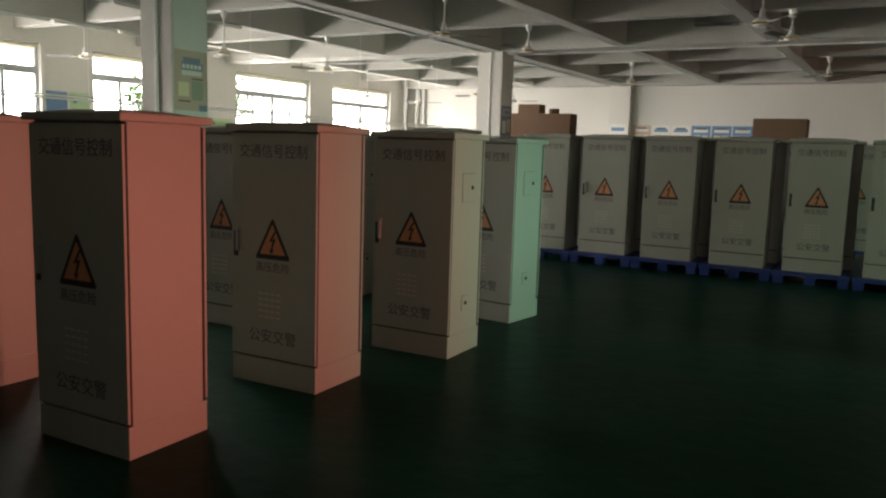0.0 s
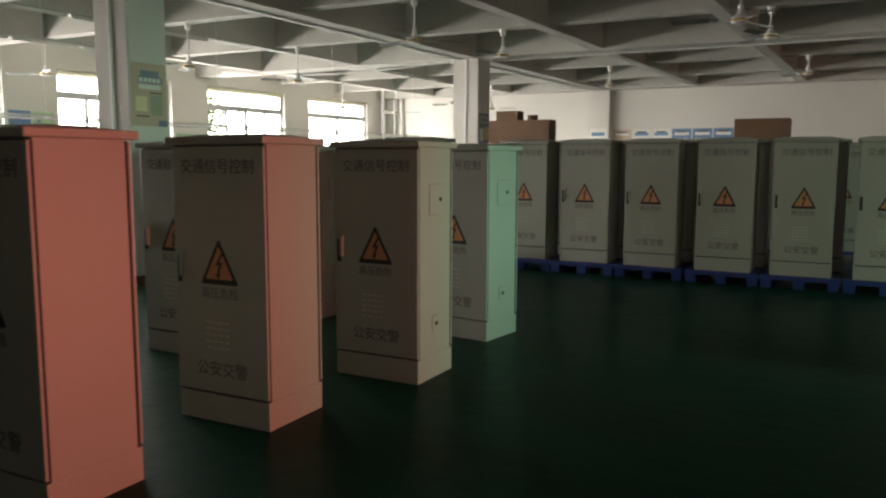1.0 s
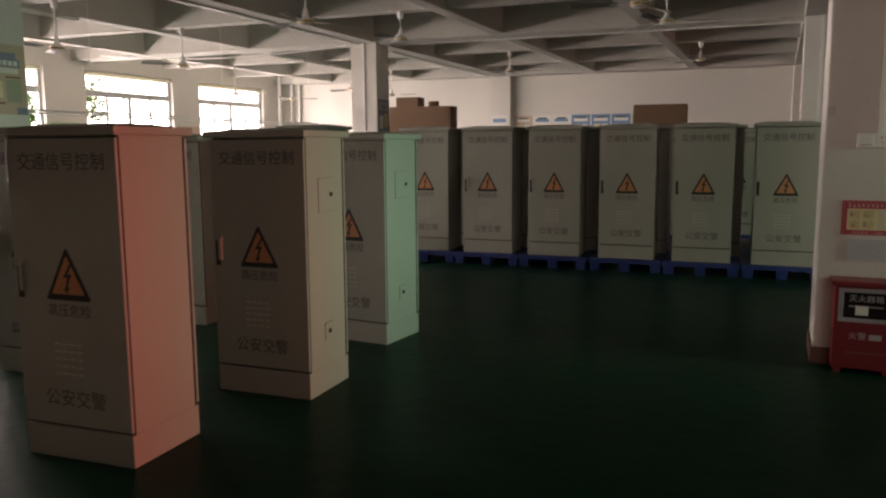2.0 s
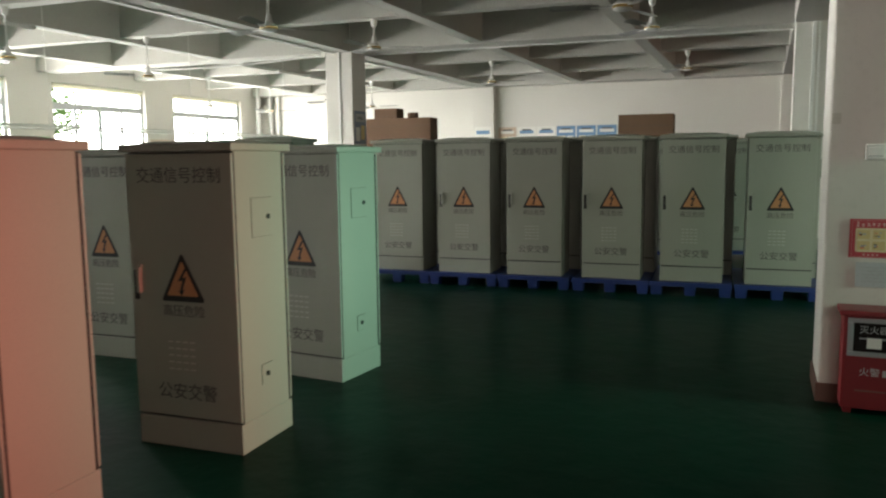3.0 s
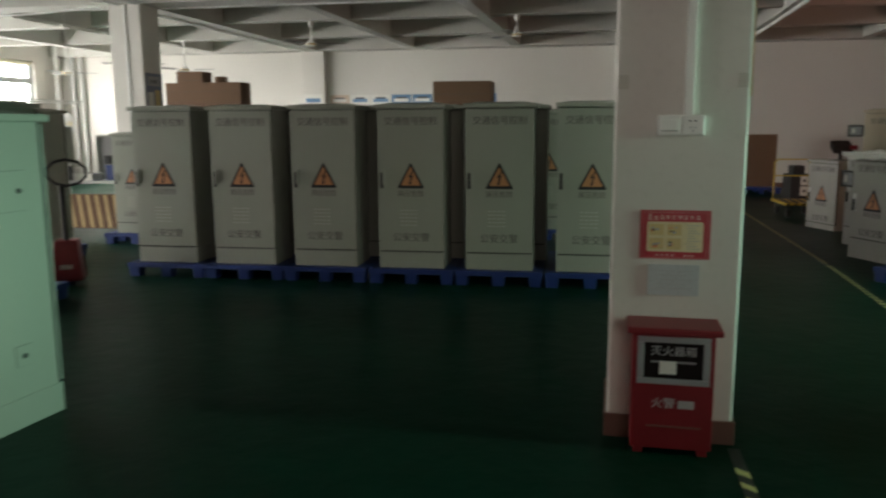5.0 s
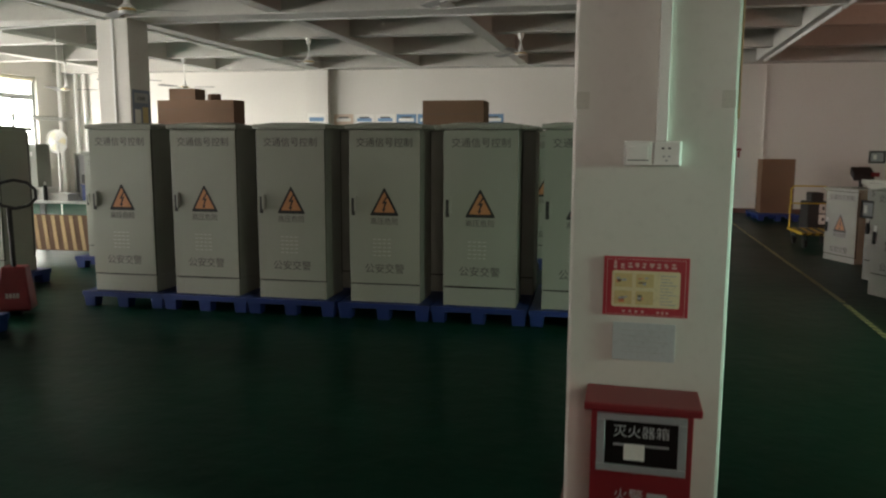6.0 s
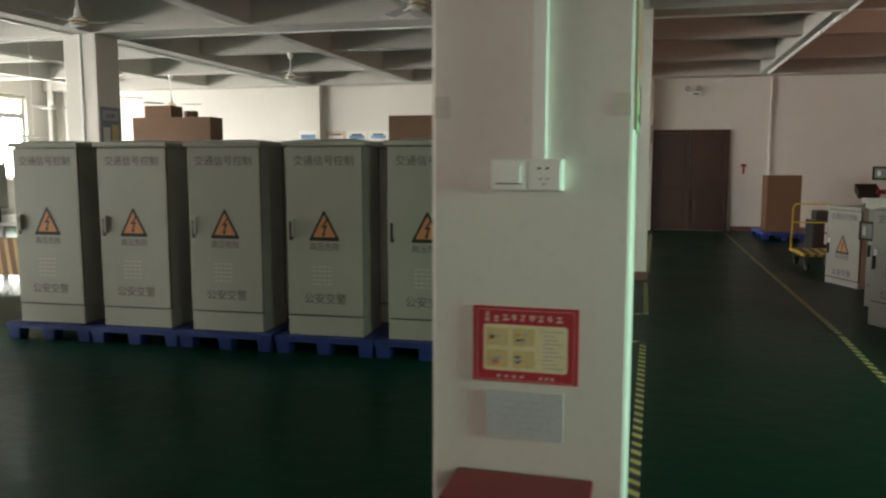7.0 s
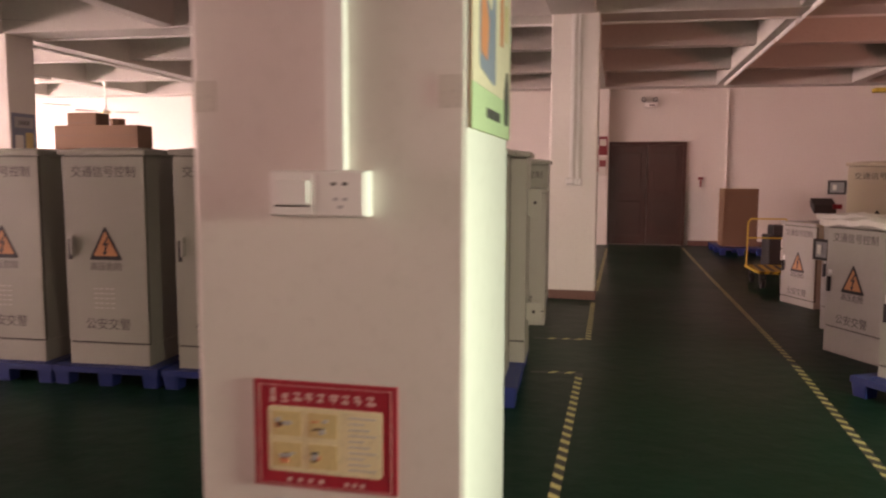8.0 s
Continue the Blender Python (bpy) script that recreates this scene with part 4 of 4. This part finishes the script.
swung_flap(tall, 1.14, 1.3)
sc = thing("weighing_scale", "small bench scale with a tilted dark display on a column", "scale", pose(4.12, 15.0, 0))
part("base", boxes((-0.2, -0.2, 0, 0.2, 0.25, 0.1), bevel=0.01), M_GREY, sc)
part("post", rod(bmesh.new(), (0, 0.2, 0.1), (0, 0.2, 1.06), 0.03, 12), M_RUBBER, sc)
bm = boxes((-0.13, 0.1, 1.06, 0.14, 0.28, 1.17), bevel=0.012)
for v in bm.verts:
    v.co.z += (v.co.y - 0.19) * 0.5
part("display", bm, M_RUBBER, sc, "black tilted display head")
part("screen", boxes((0.09, 0.085, 1.08, 0.2, 0.12, 1.14), bevel=0.004), M_RED, sc, "dark red readout window")

jib = thing("jib_crane", "yellow steel crane post with a short bracket", "crane", pose(4.33, 13.2, 0))
part("post", boxes((-0.14, -0.14, 0.03, 0.14, 0.14, SLAB), bevel=0.01), M_YEL, jib)
part("base_plate", boxes((-0.25, -0.25, 0, 0.25, 0.25, 0.03), bevel=0.004), M_YEL, jib)
part("bracket", boxes((-0.38, -0.06, 2.32, -0.139, 0.06, 2.36), bevel=0.005), M_YEL, jib)

# ---- far left: pallet truck, benches, standing fan ----
pt = thing("pallet_truck", "red hand pallet truck with its handle upright", "pallet truck", pose(-4.5, 9.12, 0, 0, 0, 25))
bm = boxes((-0.14, -0.1, 0.04, 0.14, 0.14, 0.42), bevel=0.02)
for v in bm.verts:
    if v.co.z > 0.2:
        v.co.x *= 0.7
        v.co.y = v.co.y * 0.7 + 0.03
part("pump_body", bm, M_RED, pt)
for y in (-0.07, 0.22):
    part("fork", boxes((-0.75, y - 0.07, 0.05, -0.1, y + 0.07, 0.09), bevel=0.01), M_RED, pt)
part("drawbar", rod(bmesh.new(), (0, 0.0, 0.42), (0, -0.02, 0.92), 0.022), M_RUBBER, pt)
loop = [(0.0, -0.02, 0.92)] + [(0.05 + 0.17 * math.sin(a / 10 * math.tau), -0.02, 1.04 - 0.12 * math.cos(a / 10 * math.tau)) for a in range(11)]
part("handle_loop", tube(loop, 0.014), M_RUBBER, pt)
part("wheel", rod(bmesh.new(), (-0.05, -0.02, 0.05), (0.05, -0.02, 0.05), 0.05, 16), M_RUBBER, pt)
for k in range(4):
    part("print_bar", boxes((-0.05 + 0.028 * k, -0.103, 0.16, -0.03 + 0.028 * k, -0.098, 0.2)), M_PAPER, pt)


def bench(m, lx=1.5, ly=0.75):
    b = thing("workbench", "workbench with a pale top and a yellow and black striped skirt", "workbench", m, "workbenches")
    part("tabletop", boxes((-lx / 2, 0, 0.72, lx / 2, ly, 0.755), bevel=0.005), M_TABLE, b)
    for x in (-lx / 2 + 0.03, lx / 2 - 0.07):
        for y in (0.03, ly - 0.07):
            part("leg", boxes((x, y, 0.0, x + 0.04, y + 0.04, 0.72)), M_GREY, b)
    sk = part("skirt", boxes((-lx / 2 + 0.02, 0.012, 0.12, lx / 2 - 0.02, 0.02, 0.58)), M_CARD, b, "brown board skirt")
    n = int(lx / 0.13)
    for k in range(n):
        x0 = -lx / 2 + 0.03 + k * 0.13
        part("stripe", prism(bmesh.new(), [(x0 + 0.05, 0.13), (x0 + 0.1, 0.13), (x0 + 0.05, 0.57), (x0, 0.57)], 0.008, 0.0125), M_FADED, sk, "yellow painted stripe")
    return b


bench(pose(-6.36, 12.05, 0))
bench(pose(-8.0, 12.3, 0))
for x, y, w, h, label in ((-6.95, 12.3, 0.36, 0.72, "pale grey steel equipment case standing on a workbench"), (-6.1, 12.52, 0.58, 0.6, "dark grey open equipment case standing on a workbench")):
    mc = thing("equipment_case", label, "case", pose(x, y, 0.756), "equipment cases")
    if w < 0.5:
        part("case", boxes((-w / 2, 0, 0, w / 2, 0.26, h), bevel=0.008), M_CAB, mc)
        part("door_seam", boxes((-w / 2 + 0.02, -0.002, 0.03, -w / 2 + 0.025, 0.001, h - 0.03)), M_GAP, mc)
        part("label_plate", boxes((-0.02, -0.004, h - 0.16, 0.12, 0.001, h - 0.1)), M_PAPER, mc)
    else:
        part("case", boxes((-w / 2, 0.02, 0, w / 2, 0.24, h), bevel=0.006), M_BLADE, mc)
        part("rim", boxes((-w / 2, -0.002, 0, -w / 2 + 0.025, 0.019, h), (w / 2 - 0.025, -0.002, 0, w / 2, 0.019, h), (-w / 2 + 0.025, -0.002, h - 0.025, w / 2 - 0.025, 0.019, h)), M_CAB, mc, "pale case rim")
        part("module", boxes((-0.17, -0.03, 0.2, -0.08, 0.019, 0.32), bevel=0.004), M_RUBBER, mc, "dark module")
        part("terminal_strip", boxes((0.04, -0.02, 0.4, 0.24, 0.019, 0.44), bevel=0.003), M_PAPER, mc, "white terminal strip")
bn = thing("parts_bin", "blue plastic parts bin on a workbench", "bin", pose(-5.93, 12.2, 0.756))
part("bin", boxes((-0.13, 0, 0, 0.13, 0.005, 0.2), (-0.13, 0.235, 0, 0.13, 0.24, 0.2), (-0.13, 0.005, 0, -0.125, 0.235, 0.2), (0.125, 0.005, 0, 0.13, 0.235, 0.2), (-0.125, 0.005, 0, 0.125, 0.235, 0.006)), M_BLUE, bn)
part("rim", boxes((-0.14, -0.01, 0.19, 0.14, -0.001, 0.205), (-0.14, 0.241, 0.19, 0.14, 0.25, 0.205)), M_BLUE, bn)
for x, w, h in ((-6.4, 0.34, 0.09), (-6.66, 0.2, 0.16)):
    pp = thing("paper_stack", "stack of white papers and bags on a workbench", "papers", pose(x, 12.15, 0.756), "paper stacks")
    for k in range(4):
        part("sheets", boxes((-w / 2 + 0.01 * (k % 2), 0.008 * (k % 3), h * k / 4, w / 2 - 0.012 * (k % 3), 0.24, h * (k + 1) / 4 - 0.002), bevel=0.003), M_PAPER, pp)
for x in (-6.83, -6.76, -6.53):
    bt = thing("bottle", "dark spray bottle on a workbench", "bottle", pose(x, 12.12, 0.756), "bottles")
    bm = rod(bmesh.new(), (0, 0, 0), (0, 0, 0.17), 0.026, 12)
    rod(bm, (0, 0, 0.17), (0, 0, 0.2), 0.026, 12, 0.01)
    part("bottle_body", bm, M_RUBBER, bt)
    part("cap", rod(bmesh.new(), (0, 0, 0.2), (0, 0, 0.235), 0.012, 10), M_PAPER, bt)
sf = thing("standing_fan", "white standing fan with a round cage", "standing fan", pose(-9.9, 16.8, 0) @ Matrix.Diagonal((0.93, 0.93, 0.93, 1)))
part("base", rod(bmesh.new(), (0, 0, 0), (0, 0, 0.04), 0.24, 24, 0.2), M_GREY, sf)
part("pole", rod(bmesh.new(), (0, 0, 0.04), (0, 0, 1.66), 0.02, 10), M_WHITE, sf)
bm = rod(bmesh.new(), (0, -0.02, 1.66), (0, 0.14, 1.66), 0.07, 14)
part("motor", bm, M_WHITE, sf)
cage = bmesh.new()
for r in (0.06, 0.12, 0.18, 0.24):
    pts = [(r * math.cos(a / 24 * math.tau), -0.1 + 0.25 * r * r / 0.06 * 0.2, 1.66 + r * math.sin(a / 24 * math.tau)) for a in range(25)]
    for p, q in zip(pts, pts[1:]):
        rod(cage, p, q, 0.006, 5)
for k in range(24):
    a = k / 24 * math.tau
    rod(cage, (0, -0.1, 1.66), (0.24 * math.cos(a), -0.05, 1.66 + 0.24 * math.sin(a)), 0.004, 5)
part("cage", cage, M_WHITE, sf)
part("rear_guard", rod(bmesh.new(), (0, 0.0, 1.66), (0, 0.03, 1.66), 0.24, 28, 0.2), M_WHITE, sf, "white rear guard dish")
for k in range(3):
    a = k / 3 * math.tau
    part("blade", prism(bmesh.new(), [(0.03 * math.cos(a), 1.66 + 0.03 * math.sin(a)), (0.2 * math.cos(a - 0.35), 1.66 + 0.2 * math.sin(a - 0.35)), (0.22 * math.cos(a + 0.1), 1.66 + 0.22 * math.sin(a + 0.1)), (0.18 * math.cos(a + 0.5), 1.66 + 0.18 * math.sin(a + 0.5))], -0.05, -0.045), M_CREAM, sf)
hr = thing("hanging_rail", "pair of slim white rails hanging over the benches", "rail", pose(-9.45, 3.5, 1.9, 0, 0, -3.03))
for x, z in ((0.0, 0.0), (0.09, 0.035)):
    part("rail", rod(bmesh.new(), (x, 0, z), (x, 12.2, z), 0.014), M_WHITE, hr)
for y in (0.5, 3.4, 6.3, 9.2, 12.0):
    part("hanger", rod(bmesh.new(), (0.0, y, 0.01), (0.0, y, SLAB - 1.9), 0.004, 6), M_WHITE, hr)
    part("cross_bar", boxes((-0.01, y - 0.008, 0.012, 0.1, y + 0.008, 0.024)), M_WHITE, hr)

# ---- hazard tape on the floor ----


def tape(a, b, width=0.052, pitch=0.125):
    a, b = Vector(a), Vector(b)
    t = thing("floor_tape", "worn yellow and black hazard tape stuck to the floor", "hazard tape", Matrix.Translation((a.x, a.y, 0)) @ pose(0, 0, 0, 0, 0, math.degrees(math.atan2(b.y - a.y, b.x - a.x))), "hazard tapes")
    n = (b - a).length
    part("strip", boxes((0, -width / 2, 0.0, n, width / 2, 0.0012)), M_TAPE_BLACK, t)
    bm = bmesh.new()
    k, rnd = 0, random.Random(int(n * 100))
    while (k + 1) * pitch < n - width:
        x0 = k * pitch
        w = pitch * rnd.uniform(0.36, 0.46)
        vs = [bm.verts.new((x, y, 0.0022)) for x, y in ((x0, -width / 2), (x0 + w, -width / 2), (x0 + w + width * 0.8, width / 2), (x0 + width * 0.8, width / 2))]
        bm.faces.new(vs)
        k += 1
    part("yellow_stripes", bm, M_TAPE_YEL, t, "yellow diagonal stripes")


M_TAPE_BLACK = material("tape_black", (0.03, 0.035, 0.03), 0.5, vary=0.3)
M_TAPE_YEL = material("tape_yellow", (0.62, 0.6, 0.24), 0.5, vary=0.25, scale=30, dirt=(0.2, 0.18, 0.08))
tape((0.78, 4.9), (0.835, 6.2))
tape((0.875, 6.85), (1.085, 10.55))
tape((1.165, 11.75), (1.262, 13.95))
tape((1.32, 14.8), (1.7, 21.0))
tape((1.06, 10.55), (0.72, 10.53))
tape((1.14, 11.77), (0.68, 11.75))
tape((2.38, 6.4), (2.76, 11.2))
tape((2.761, 11.22), (3.05, 17.3))
tape((3.052, 17.32), (3.28, 21.6))
